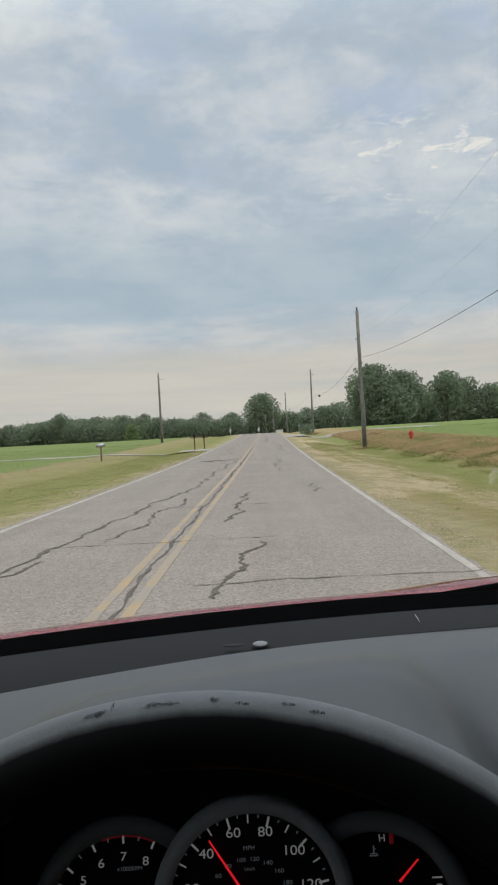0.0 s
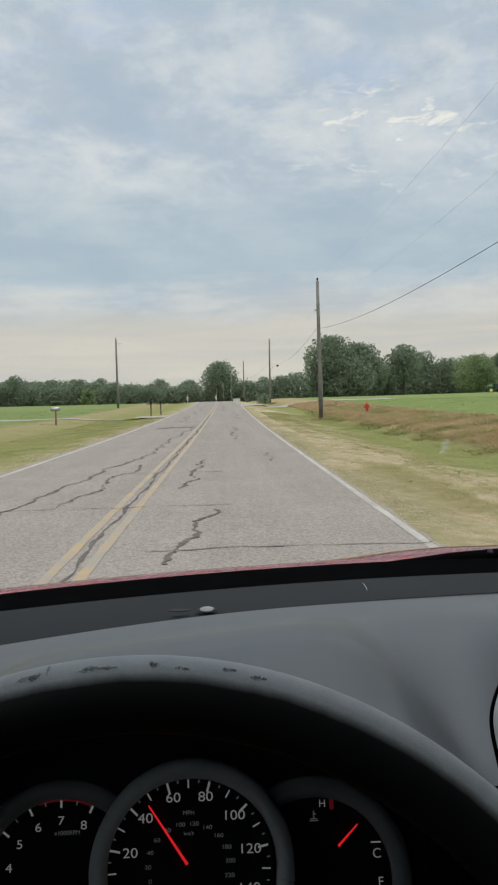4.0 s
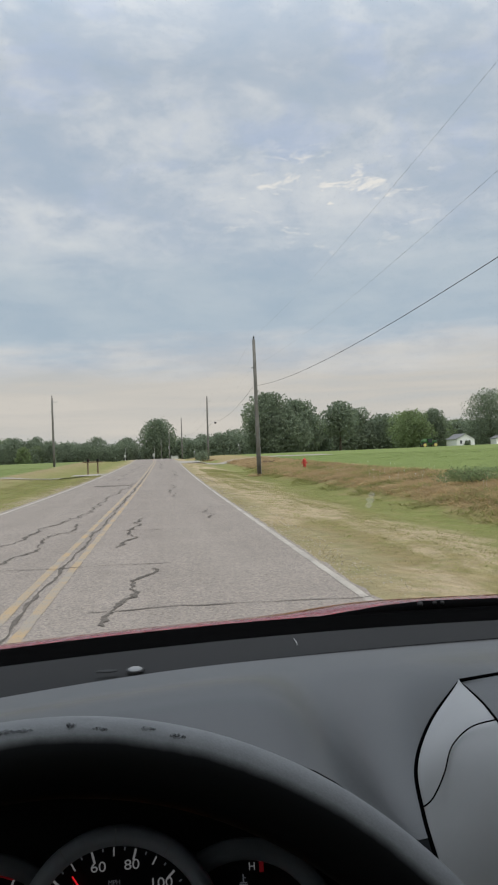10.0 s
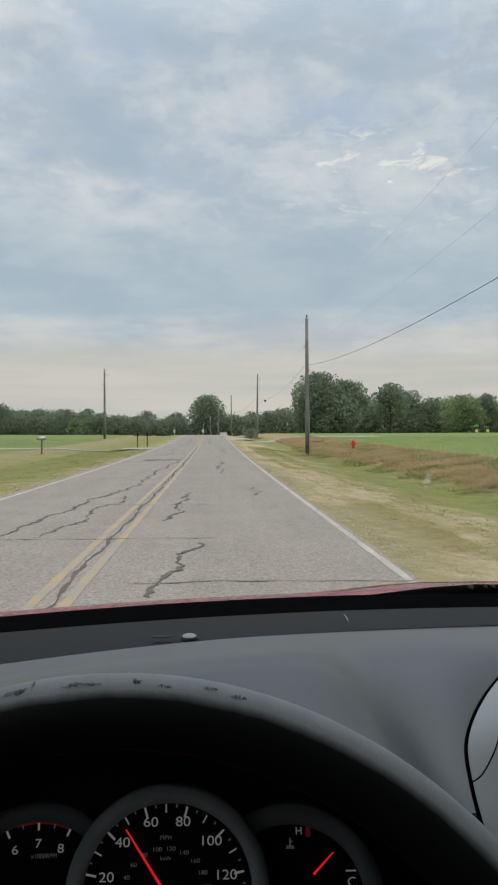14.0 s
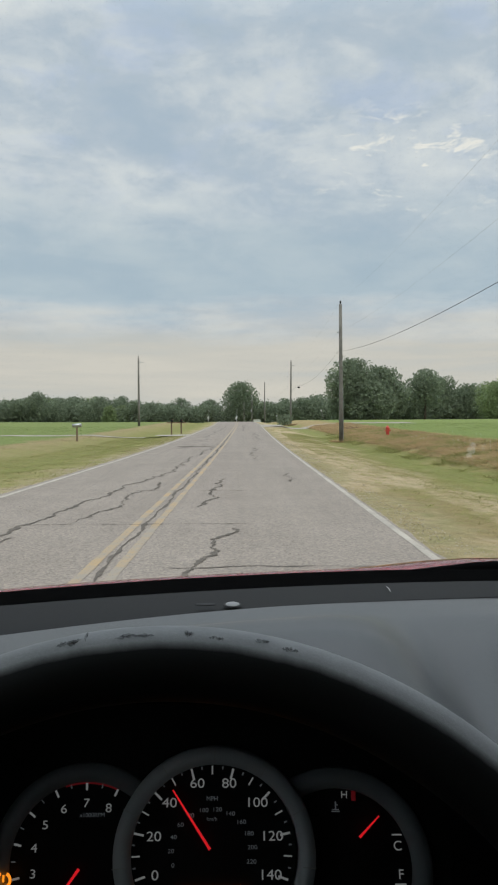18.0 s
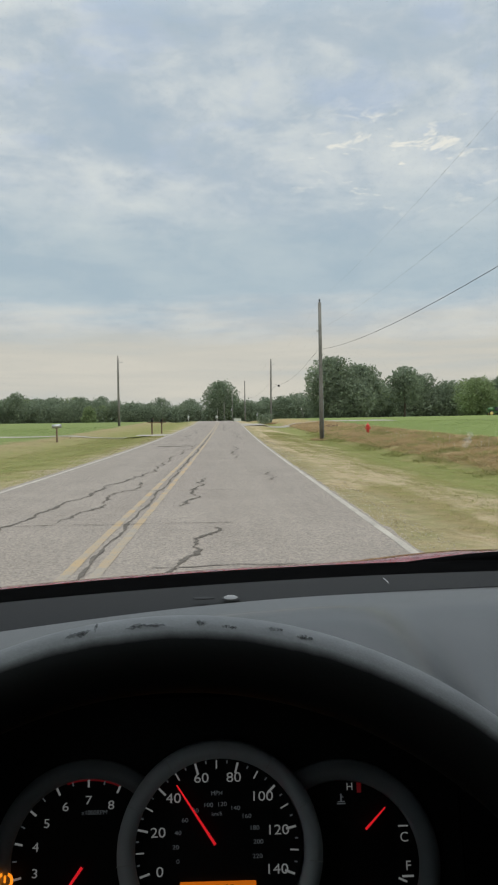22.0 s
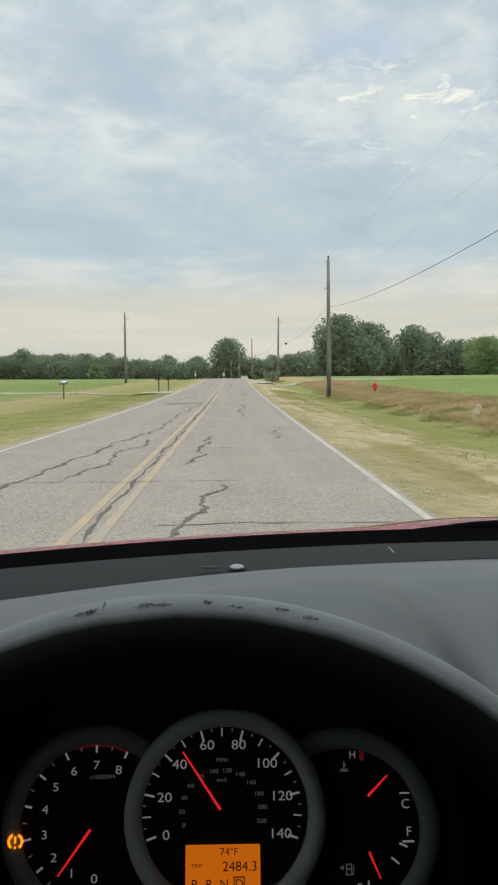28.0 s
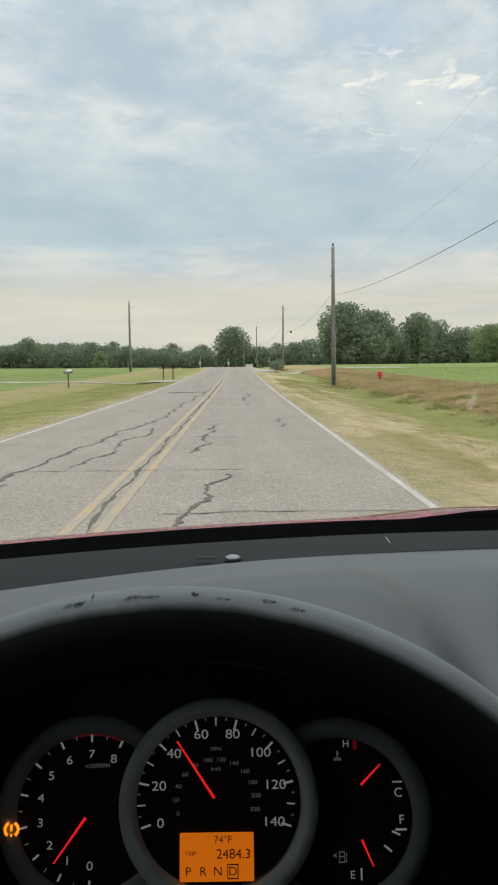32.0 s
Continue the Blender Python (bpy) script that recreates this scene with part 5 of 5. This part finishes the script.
def dash_cheek(x, v):
    """The dash turns down beside the dial hood."""
    y = lip(x)
    return (x, y - 0.055 * math.sin(1.4 * v), up_(dash_z(x, y) - 0.17 * v * v - 0.01 * v))


# One plastic surface with shade put into its colour: charcoal above, near-black below.
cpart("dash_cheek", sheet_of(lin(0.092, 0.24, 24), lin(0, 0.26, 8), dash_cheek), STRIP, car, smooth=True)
cpart("dash_cheek_shade", sheet_of(lin(0.092, 0.24, 24), lin(0.26, 1, 12), dash_cheek), RUBBER_AND_SHADE, car, smooth=True)
cpart("dash_cheek", sheet_of(lin(-0.42, -0.225, 24), lin(0, 1, 14), dash_cheek), RUBBER_AND_SHADE, car, smooth=True)
# Front of the dash below the hood, open at the dials.
# Near-black stands in for the shade under the hood, here and in the recess.
bm = bmesh.new()
box(bm, CX - 0.78, WHEEL_X - 0.20, 0.43, 0.47, up_(-0.55), up_(-0.19), 0.01)
box(bm, WHEEL_X + 0.165, CX + 0.78, 0.46, 0.50, up_(-0.55), up_(-0.20), 0.01)
box(bm, WHEEL_X - 0.20, WHEEL_X + 0.165, 0.43, 0.52, up_(-0.55), up_(-0.37), 0.01)
cpart("fascia", bm, RUBBER_AND_SHADE, car)
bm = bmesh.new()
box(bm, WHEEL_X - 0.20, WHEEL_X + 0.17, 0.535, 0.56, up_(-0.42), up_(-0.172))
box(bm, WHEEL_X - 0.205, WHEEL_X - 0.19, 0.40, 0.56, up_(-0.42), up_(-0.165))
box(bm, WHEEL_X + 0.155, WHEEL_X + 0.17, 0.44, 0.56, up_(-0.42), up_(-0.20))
cpart("dial_recess", bm, RUBBER_AND_SHADE, car, "matt black recess round the dials")


def recess_roof(x, v):
    y = far_edge(x) - (far_edge(x) - lip(x)) * v / 0.225
    return (x, y, up_(dash_z(x, y) - 0.005 - 0.004 * smooth01(v, 0.21, 0.224)))


cpart("recess_roof", sheet_of(lin(WHEEL_X - 0.25, WHEEL_X + 0.19, 60), lin(0.03, 0.2258, 24), recess_roof), RUBBER_AND_SHADE, car, smooth=True)
bm = bmesh.new()
lathe(bm, [(0.0057, 0), (0.0053, 0.0008), (0.0038, 0.0015), (0.0015, 0.0018)], 24, Matrix.Translation((-0.0168, 0.648, up_(-0.1520))) @ Matrix.Diagonal((1.0, 1.3, 1, 1)))
sensor = cpart("light_sensor", bm, SENSOR, car, "small pale domed light sensor", True)
bm = bmesh.new()
lathe(bm, [(0.0074, 0), (0.0072, 0.0004), (0.005, 0.0006)], 24, Matrix.Translation((-0.0168, 0.648, up_(-0.1520))) @ Matrix.Diagonal((1.0, 1.3, 1, 1)))
cpart("sensor_ring", bm, BLACK, car, smooth=True)
bm = bmesh.new()
lathe(bm, [(0.0085, 0.0), (0.0080, 0.0006), (0.006, 0.0009)], 20, Matrix.Translation((-0.0375, 0.643, up_(-0.1508))) @ Matrix.Diagonal((1, 0.5, 1, 1)))
cpart("vent_slot", bm, BLACK, car)
bm = bmesh.new()
for x in lin(0.012, 0.62, 60)[:-1]:
    x1 = x + 0.0104
    w0, w1 = 0.0012 * smooth01(x, 0.0, 0.3), 0.0012 * smooth01(x1, 0.0, 0.3)
    quad = [(x, far_edge(x) - w0), (x1, far_edge(x1) - w1), (x1, far_edge(x1) + w1), (x, far_edge(x) + w0)]
    bm.faces.new([bm.verts.new((px, py, up_(dash_z(px, min(py, far_edge(px)))) + 0.0007)) for px, py in quad])
cpart("demister_slot", bm, RUBBER_AND_SHADE, car, "narrow dark demister slot")
bm = bmesh.new()
tube(bm, [(0.1165, 0.705, up_(-0.1540)), (0.1185, 0.722, up_(-0.1555)), (0.1200, 0.748, up_(-0.1577))], [0.0002, 0.0003, 0.0002], 5)
cpart("scratch", bm, SILVER, car, "short pale scratch")

# ---- middle stack ----
A, B, C = Vector((0.1763, 0.4773, -0.1285)), Vector((0.1768, 0.4209, -0.1345)), Vector((0.1343, 0.4189, -0.1753))


def stack_curve(pts, n=10):
    """A smooth line through a few corner points."""
    out = []
    for i in range(len(pts) - 1):
        p0, p1, p2, p3 = pts[max(i - 1, 0)], pts[i], pts[i + 1], pts[min(i + 2, len(pts) - 1)]
        for k in range(n):
            f = k / n
            out.append(0.5 * (2 * p1 + (p2 - p0) * f + (2 * p0 - 5 * p1 + 4 * p2 - p3) * f * f + (3 * p1 - p0 - 3 * p2 + p3) * f**3))
    return out + [pts[-1]]


def lofted(left, right, steps, lift):
    """A panel between two edge lines, bulging by lift in the middle."""
    bm = bmesh.new()
    rows = []
    for a, b in zip(left, right):
        rows.append([bm.verts.new(Vector((0, 0, EYE)) + a.lerp(b, k / steps) + Vector((-0.3, -0.6, 0.7)) * lift * 4 * (k / steps) * (1 - k / steps)) for k in range(steps + 1)])
    for a, b in zip(rows, rows[1:]):
        for k in range(steps):
            if (a[k].co - a[k + 1].co).length > 1e-6 or (b[k].co - b[k + 1].co).length > 1e-6:
                bm.faces.new((a[k], a[k + 1], b[k + 1], b[k]))
    bmesh.ops.remove_doubles(bm, verts=bm.verts, dist=1e-6)
    bmesh.ops.recalc_face_normals(bm, faces=bm.faces)
    return bm


V = Vector
edge_left = stack_curve([A, V((0.1515, 0.455, -0.1425)), V((0.1368, 0.436, -0.1585)), C, V((0.1350, 0.400, -0.192)), V((0.140, 0.375, -0.225))], 8)
edge_right = stack_curve([A + V((0.0002, 0, 0)), V((0.1775, 0.447, -0.131)), B, V((0.1815, 0.392, -0.146)), V((0.1880, 0.368, -0.170)), V((0.198, 0.345, -0.210))], 8)
stack = cpart("centre_stack_trim", lofted(edge_left, edge_right, 10, 0.004), SILVER, car, "satin silver-grey trim of the middle stack", True)
top_edge = stack_curve([A, V((0.26, 0.492, -0.1262)), V((0.42, 0.50, -0.125)), V((0.60, 0.485, -0.128))], 8)
far_side = [V((0.52, 0.497 - 0.15 * k / (len(edge_right) - 1), -0.1255 - 0.075 * (k / (len(edge_right) - 1)) ** 1.3)) for k in range(len(edge_right))]
cpart("centre_stack_lid", lofted(edge_right, far_side, 10, 0.004), DASH, car, "dark grey top panel of the middle stack", True)
bm = bmesh.new()
tube(bm, [p + V((0, 0, EYE)) for p in edge_left], 0.0012, 6)
tube(bm, [p + V((0, 0.0005, EYE + 0.0008)) for p in top_edge], 0.0011, 6)
tube(bm, [p + V((0, 0, EYE)) for p in edge_right], 0.0007, 6)
cpart("panel_gap", bm, RUBBER_AND_SHADE, car, "dark gap between the trim panels")
seam = stack_curve([C + V((0.0005, -0.001, 0.001)), V((0.1400, 0.416, -0.1690)), V((0.1475, 0.420, -0.1590)), V((0.1545, 0.427, -0.1480)), V((0.1650, 0.427, -0.1390)), B + V((0, 0, 0.0005))], 8)
bm = bmesh.new()
tube(bm, [p + V((-0.002, -0.003, EYE + 0.0025)) for p in seam], 0.0004, 5)
cpart("trim_seam", bm, RUBBER_AND_SHADE, car)
bm = bmesh.new()
box(bm, 0.1875, 0.30, 0.372, 0.404, up_(-0.160), up_(-0.1335), 0.002)
cpart("air_vent", bm, RUBBER_AND_SHADE, car, "black air vent")


# ---- steering wheel ----
def steering_wheel():
    R, r, tilt = 0.1965, 0.0155, radians(23.5)
    top = V((WHEEL_X - 0.0140, 0.347, up_(-0.1102)))
    down = V((0, -math.sin(tilt), -math.cos(tilt)))
    face = V((0, -math.cos(tilt), math.sin(tilt)))
    hub = top + down * R
    t = thing("steering_wheel", hub, "grey leather steering wheel with scuffed dark patches on the rim", "steering wheel")

    def on(a, rad=R, out=0.0):
        return V((math.sin(a), 0, 0)) * rad - down * rad * math.cos(a) + face * out

    n, m = 144, 36

    bm = bmesh.new()
    rings, worn_or_lit = [], []
    for i in range(n):
        a = 2 * math.pi * i / n
        for k in range(m):
            deg = -180 + 360 * k / m
            b = radians(deg)
            rings.append(bm.verts.new(on(a, R + r * math.cos(b), r * 1.12 * math.sin(b))))
            # Painted light: full on the outer side, none where the rim turns inward.
            worn_or_lit.append(1 - smooth01(abs(deg), 44, 92))
    for i in range(n):
        for k in range(m):
            j, l = (i + 1) % n, (k + 1) % m
            bm.faces.new((rings[i * m + k], rings[j * m + k], rings[j * m + l], rings[i * m + l]))
    bmesh.ops.recalc_face_normals(bm, faces=bm.faces)
    rim = part("rim", bm, LEATHER, t, "grey leather rim, its inner side painted black as shade", True)
    rim.data.attributes.new("worn_or_lit", "FLOAT", "POINT").data.foreach_set("value", worn_or_lit)
    rnd = random.Random(3)
    for deg, wide, low, tall in ((-10.6, 3.2, 50, 6.0), (-9.0, 0.4, 38, 12.0), (-3.2, 3.6, 53, 5.0), (2.6, 1.2, 48, 7.0), (6.0, 1.4, 54, 4.0), (11.4, 1.8, 46, 5.0), (14.6, 1.6, 51, 5.0)):
        for _ in range(5):
            bm = bmesh.new()
            rows, mid, long = [], low + rnd.uniform(-0.5, 0.5) * tall, wide * rnd.uniform(0.25, 0.6)
            at = deg + rnd.uniform(-0.45, 0.45) * wide
            for i in range(9):
                a = radians(at + long * (i / 8 - 0.5))
                half = 1.25 * tall * math.sin(math.pi * (i + 0.4) / 8.8) * rnd.uniform(0.2, 0.9)
                drift = rnd.uniform(-0.25, 0.25) * tall
                rows.append([bm.verts.new(on(a, R + (r + 0.0003) * math.cos(radians(mid + drift + half * k)), (r * 1.12 + 0.0003) * math.sin(radians(mid + drift + half * k)))) for k in (-1, -0.5, 0, 0.5, 1)])
            for p, q in zip(rows, rows[1:]):
                for k in range(4):
                    bm.faces.new((p[k], p[k + 1], q[k + 1], q[k]))
            part("scuff", bm, SCUFF, rim, "dark worn patch on the leather", True)
    for deg in (-90, 90, 180):
        bm = bmesh.new()
        a = radians(deg)
        tube(bm, [on(a, R, 0), on(a, R * 0.6, -0.02), on(a, 0.04, -0.03)], [0.012, 0.016, 0.022], 10)
        part("spoke", bm, BLACK, t, smooth=True)
    bm = bmesh.new()
    tube(bm, [-face * 0.05, -face * 0.01], [0.06, 0.055], 24)
    part("hub", bm, BLACK, t, smooth=True)
    bm = bmesh.new()
    tube(bm, [-face * 0.05, -face * 0.32], 0.035, 14)
    part("column", bm, BLACK, t, smooth=True)


steering_wheel()

# ---- dials ----
SPEED = V((-0.0272, 0.499, up_(-0.2690)))
LEAN = math.atan2(0.32, 1.0)
cluster = new("instrument_cluster")
cluster.matrix_world = Matrix.Translation(SPEED) @ Matrix.Rotation(-LEAN, 4, "X")
tagged(cluster, "black instrument cluster with three round dials and red needles", "instrument cluster")
FRONT = Matrix.Rotation(radians(90), 4, "X")  # dial drawings lie in x and z, facing the driver


def ring(bm, cx, cz, r0, r1, y0, y1, a0=0.0, a1=360.0, n=72):
    full = a1 - a0 >= 360
    cols = []
    for i in range(n + (0 if full else 1)):
        a = radians(a0 + (a1 - a0) * i / n)
        s, c = math.sin(a), math.cos(a)
        cols.append([bm.verts.new((cx + r * s, y, cz + r * c)) for r, y in ((r0, y1), (r0 * 1.03, y0), (r1 * 0.985, y0 + 0.001), (r1, y1))])
    for i in range(n if full else n):
        p, q = cols[i], cols[(i + 1) % len(cols)]
        for k in range(3):
            bm.faces.new((p[k], p[k + 1], q[k + 1], q[k]))
    bmesh.ops.recalc_face_normals(bm, faces=bm.faces)
    return bm


def tick(bm, cx, cz, deg, r0, r1, w, y):
    a = radians(deg)
    s, c = math.sin(a), math.cos(a)
    pts = [(cx + r * s + k * w / 2 * c, y, cz + r * c - k * w / 2 * s) for r, k in ((r0, -1), (r0, 1), (r1, 1), (r1, -1))]
    bm.faces.new([bm.verts.new(p) for p in pts])


def wrote(text, x, z, size, mat, parent, y=-0.0012, squeeze=1.0, name="figure"):
    cu = bpy.data.curves.new("lettering", "FONT")
    cu.body, cu.size, cu.align_x, cu.align_y = text, size, "CENTER", "CENTER"
    tmp = bpy.data.objects.new("lettering", cu)
    scene.collection.objects.link(tmp)
    me = bpy.data.meshes.new_from_object(tmp.evaluated_get(bpy.context.evaluated_depsgraph_get()))
    bpy.data.objects.remove(tmp)
    me.transform(Matrix.Translation((x, y, z)) @ FRONT @ Matrix.Diagonal((squeeze, 1, 1, 1)))
    me.materials.clear()
    me.materials.append(mat)
    ob = new(name, me)
    ob.parent = parent
    return ob


bm = bmesh.new()
box(bm, -0.155, 0.15, 0.010, 0.016, -0.09, 0.085)
part("face_plate", bm, DIAL, cluster)
dials = []
for name, cx, cz, r1, r0, y0 in (("rev_counter", -0.0785, -0.0082, 0.0580, 0.0462, 0.004), ("temperature_and_fuel_gauge", 0.0764, -0.0125, 0.0590, 0.0462, 0.004), ("speedometer", 0.0018, -0.0018, 0.0616, 0.0500, -0.010)):
    bm = bmesh.new()
    ring(bm, cx, cz, r0, r1, y0, 0.0098)
    dials.append(part(name, bm, RING if name == "speedometer" else RING_DIM, cluster, "round dial with a satin grey bezel", True))
rev, fuel, speed = dials
bm = bmesh.new()
lathe(bm, [(0.0508, -0.0096), (0.0508, 0.001)], 64, FRONT)
part("dial_face", bm, DIAL, speed)
# speed: 0 to 140 over the upper 220 degrees
for v in range(0, 141, 5):
    deg = -109 + 218 * v / 140
    bm = bmesh.new()
    big = v % 20 == 0
    tick(bm, 0, 0, deg, 0.0485 - (0.0062 if big else 0.0050 if v % 10 == 0 else 0.0018), 0.0485, 0.0013 if big else 0.0009, -0.0025)
    part("tick", bm, MARK if v % 10 == 0 else MARK_DIM, speed)
for v in range(0, 141, 20):
    a = radians(-109 + 218 * v / 140)
    wrote(str(v), 0.0366 * math.sin(a) + 0.0006, 0.0398 * math.cos(a) - 0.0002, 0.0078, MARK, speed, -0.0028, 1.2)
for v in range(0, 221, 20):
    a = radians(-109 + 218 * v / 225)
    wrote(str(v), 0.0235 * math.sin(a) * 1.05, 0.0235 * math.cos(a), 0.0034, MARK_DIM, speed, -0.0028, 1.2)
wrote("MPH", 0.0, 0.0295, 0.0036, MARK_DIM, speed, -0.0028)
wrote("km/h", 0.0, 0.0180, 0.0032, MARK_DIM, speed, -0.0028)
for deg in range(-160, 161, 32):
    bm = bmesh.new()
    tick(bm, 0.0018, -0.0018, deg, 0.0528, 0.0610, 0.0005, -0.0112)
    part("bezel_notch", bm, SILVER, speed)


def needle(parent, cx, cz, deg, r0, r1, w, y):
    bm = bmesh.new()
    a = radians(deg)
    s, c = math.sin(a), math.cos(a)
    lo = [bm.verts.new((cx + r * s + k * ww * c, y, cz + r * c - k * ww * s)) for r, k, ww in ((r0, -1, w), (r0, 1, w), (r1, 1, w * 0.5), (r1, -1, w * 0.5))]
    hi = [bm.verts.new((v.co.x, y + 0.001, v.co.z)) for v in lo]
    bm.faces.new(lo)
    for i in range(4):
        bm.faces.new((lo[i], lo[(i + 1) % 4], hi[(i + 1) % 4], hi[i]))
    part("needle", bm, NEEDLE, parent, "glowing red needle")


needle(speed, -0.0022, 0.0032, -34.5, -0.002, 0.0385, 0.0008, -0.0060)
# engine speed: 0 at the foot, round by the left to 8
for v in range(0, 17):
    deg = 180 + 25.6 * v / 2
    bm = bmesh.new()
    tick(bm, -0.0785, -0.0070, deg, 0.0405 if v % 2 == 0 else 0.0425, 0.0452, 0.0013 if v % 2 == 0 else 0.0008, 0.0088)
    part("tick", bm, MARK if v % 2 == 0 else MARK_DIM, rev)
for v in range(9):
    a = radians(180 + 25.6 * v)
    wrote(str(v), -0.0785 + 0.0322 * math.sin(a), -0.0068 + 0.0327 * math.cos(a), 0.0072, MARK, rev, 0.0085, 1.2)
bm = bmesh.new()
ring(bm, -0.0785, -0.0070, 0.0442, 0.0452, 0.0086, 0.0090, -18, 25, 20)
part("red_band", bm, RED_MARK, rev)
wrote("x1000RPM", -0.0750, 0.0190, 0.0036, MARK_DIM, rev, 0.0085)
needle(rev, -0.0825, -0.0125, 216, -0.002, 0.0300, 0.0009, 0.0050)
# temperature and fuel
wrote("H", 0.0822, 0.0300, 0.0062, MARK, fuel, 0.0085)
wrote("C", 0.1142, 0.0005, 0.0078, MARK, fuel, 0.0085)
wrote("F", 0.1155, -0.0155, 0.0078, MARK, fuel, 0.0085)
wrote("E", 0.0838, -0.0468, 0.0066, MARK, fuel, 0.0085)
for x, z, w, h, mat in ((0.0880, 0.0295, 0.0026, 0.0058, RED_MARK), (0.1140, 0.0070, 0.0062, 0.0008, MARK), (0.1150, -0.0210, 0.0070, 0.0012, MARK), (0.0893, -0.0463, 0.0010, 0.0068, MARK)):
    bm = bmesh.new()
    box(bm, x - w / 2, x + w / 2, 0.0084, 0.0090, z - h / 2, z + h / 2)
    part("gauge_mark", bm, mat, fuel)
for deg, r0 in ((113, 0.0370), (128, 0.0365)):
    bm = bmesh.new()
    tick(bm, 0.0752, -0.0075, deg, r0, 0.0425, 0.0012, 0.0086)
    part("gauge_mark", bm, MARK, fuel)
bm = bmesh.new()
box(bm, 0.0762, 0.0770, 0.0084, 0.0090, 0.0215, 0.0262)
box(bm, 0.0740, 0.0792, 0.0084, 0.0090, 0.0202, 0.0208)
box(bm, 0.0744, 0.0788, 0.0084, 0.0090, 0.0213, 0.0218)
box(bm, 0.0770, 0.0781, 0.0084, 0.0090, 0.0240, 0.0245)
part("thermometer_sign", bm, MARK_DIM, fuel)
bm = bmesh.new()
for x0, x1, z0, z1 in ((0.0758, 0.0763, -0.0392, -0.0332), (0.0789, 0.0794, -0.0392, -0.0332), (0.0758, 0.0794, -0.0337, -0.0332), (0.0752, 0.0800, -0.0397, -0.0391), (0.0761, 0.0791, -0.0364, -0.0359), (0.0802, 0.0806, -0.0385, -0.0340), (0.0794, 0.0806, -0.0389, -0.0385)):
    box(bm, x0, x1, 0.0084, 0.0090, z0, z1)
part("fuel_pump_sign", bm, MARK_DIM, fuel)
bm = bmesh.new()
bm.faces.new([bm.verts.new(p) for p in ((0.0742, 0.0086, -0.0340), (0.0742, 0.0086, -0.0368), (0.0718, 0.0086, -0.0354))])
part("fuel_side_arrow", bm, MARK_DIM, fuel)
needle(fuel, 0.0905, 0.0060, 46, 0.0, 0.0175, 0.0007, 0.0050)
needle(fuel, 0.0900, -0.0260, 157, 0.0, 0.0165, 0.0007, 0.0050)
# amber trip display
bm = bmesh.new()
box(bm, -0.0222, 0.0228, -0.0034, -0.0015, -0.0462, -0.0187, 0.0006)
lcd = part("trip_display", bm, AMBER, cluster, "glowing amber trip display")
wrote("74°F", 0.0040, -0.0226, 0.0060, LCD_INK, lcd, -0.0040)
wrote("2484.3", 0.0105, -0.0308, 0.0078, LCD_INK, lcd, -0.0040)
wrote("TRIP", -0.0155, -0.0302, 0.0034, LCD_INK, lcd, -0.0040)
for x, ch in ((-0.0170, "P"), (-0.0080, "R"), (0.0010, "N"), (0.0100, "D")):
    wrote(ch, x, -0.0404, 0.0072, LCD_INK, lcd, -0.0040)
bm = bmesh.new()
for x0, x1, z0, z1 in ((0.0066, 0.0134, -0.0446, -0.0440), (0.0066, 0.0134, -0.0368, -0.0362), (0.0066, 0.0072, -0.0446, -0.0362), (0.0128, 0.0134, -0.0446, -0.0362)):
    box(bm, x0, x1, -0.0042, -0.0036, z0, z1)
part("gear_frame", bm, LCD_INK, lcd)
# tyre pressure warning lamp
bm = bmesh.new()
ring(bm, -0.1262, -0.0163, 0.0030, 0.0047, 0.0020, 0.0026, -148, -22, 16)
ring(bm, -0.1258, -0.0163, 0.0030, 0.0047, 0.0020, 0.0026, 22, 148, 16)
box(bm, -0.1266, -0.1254, 0.0018, 0.0026, -0.0172, -0.0134)
box(bm, -0.1266, -0.1254, 0.0018, 0.0026, -0.0202, -0.0190)
part("tyre_warning_lamp", bm, AMBER_LAMP, cluster, "lit amber tyre pressure lamp")
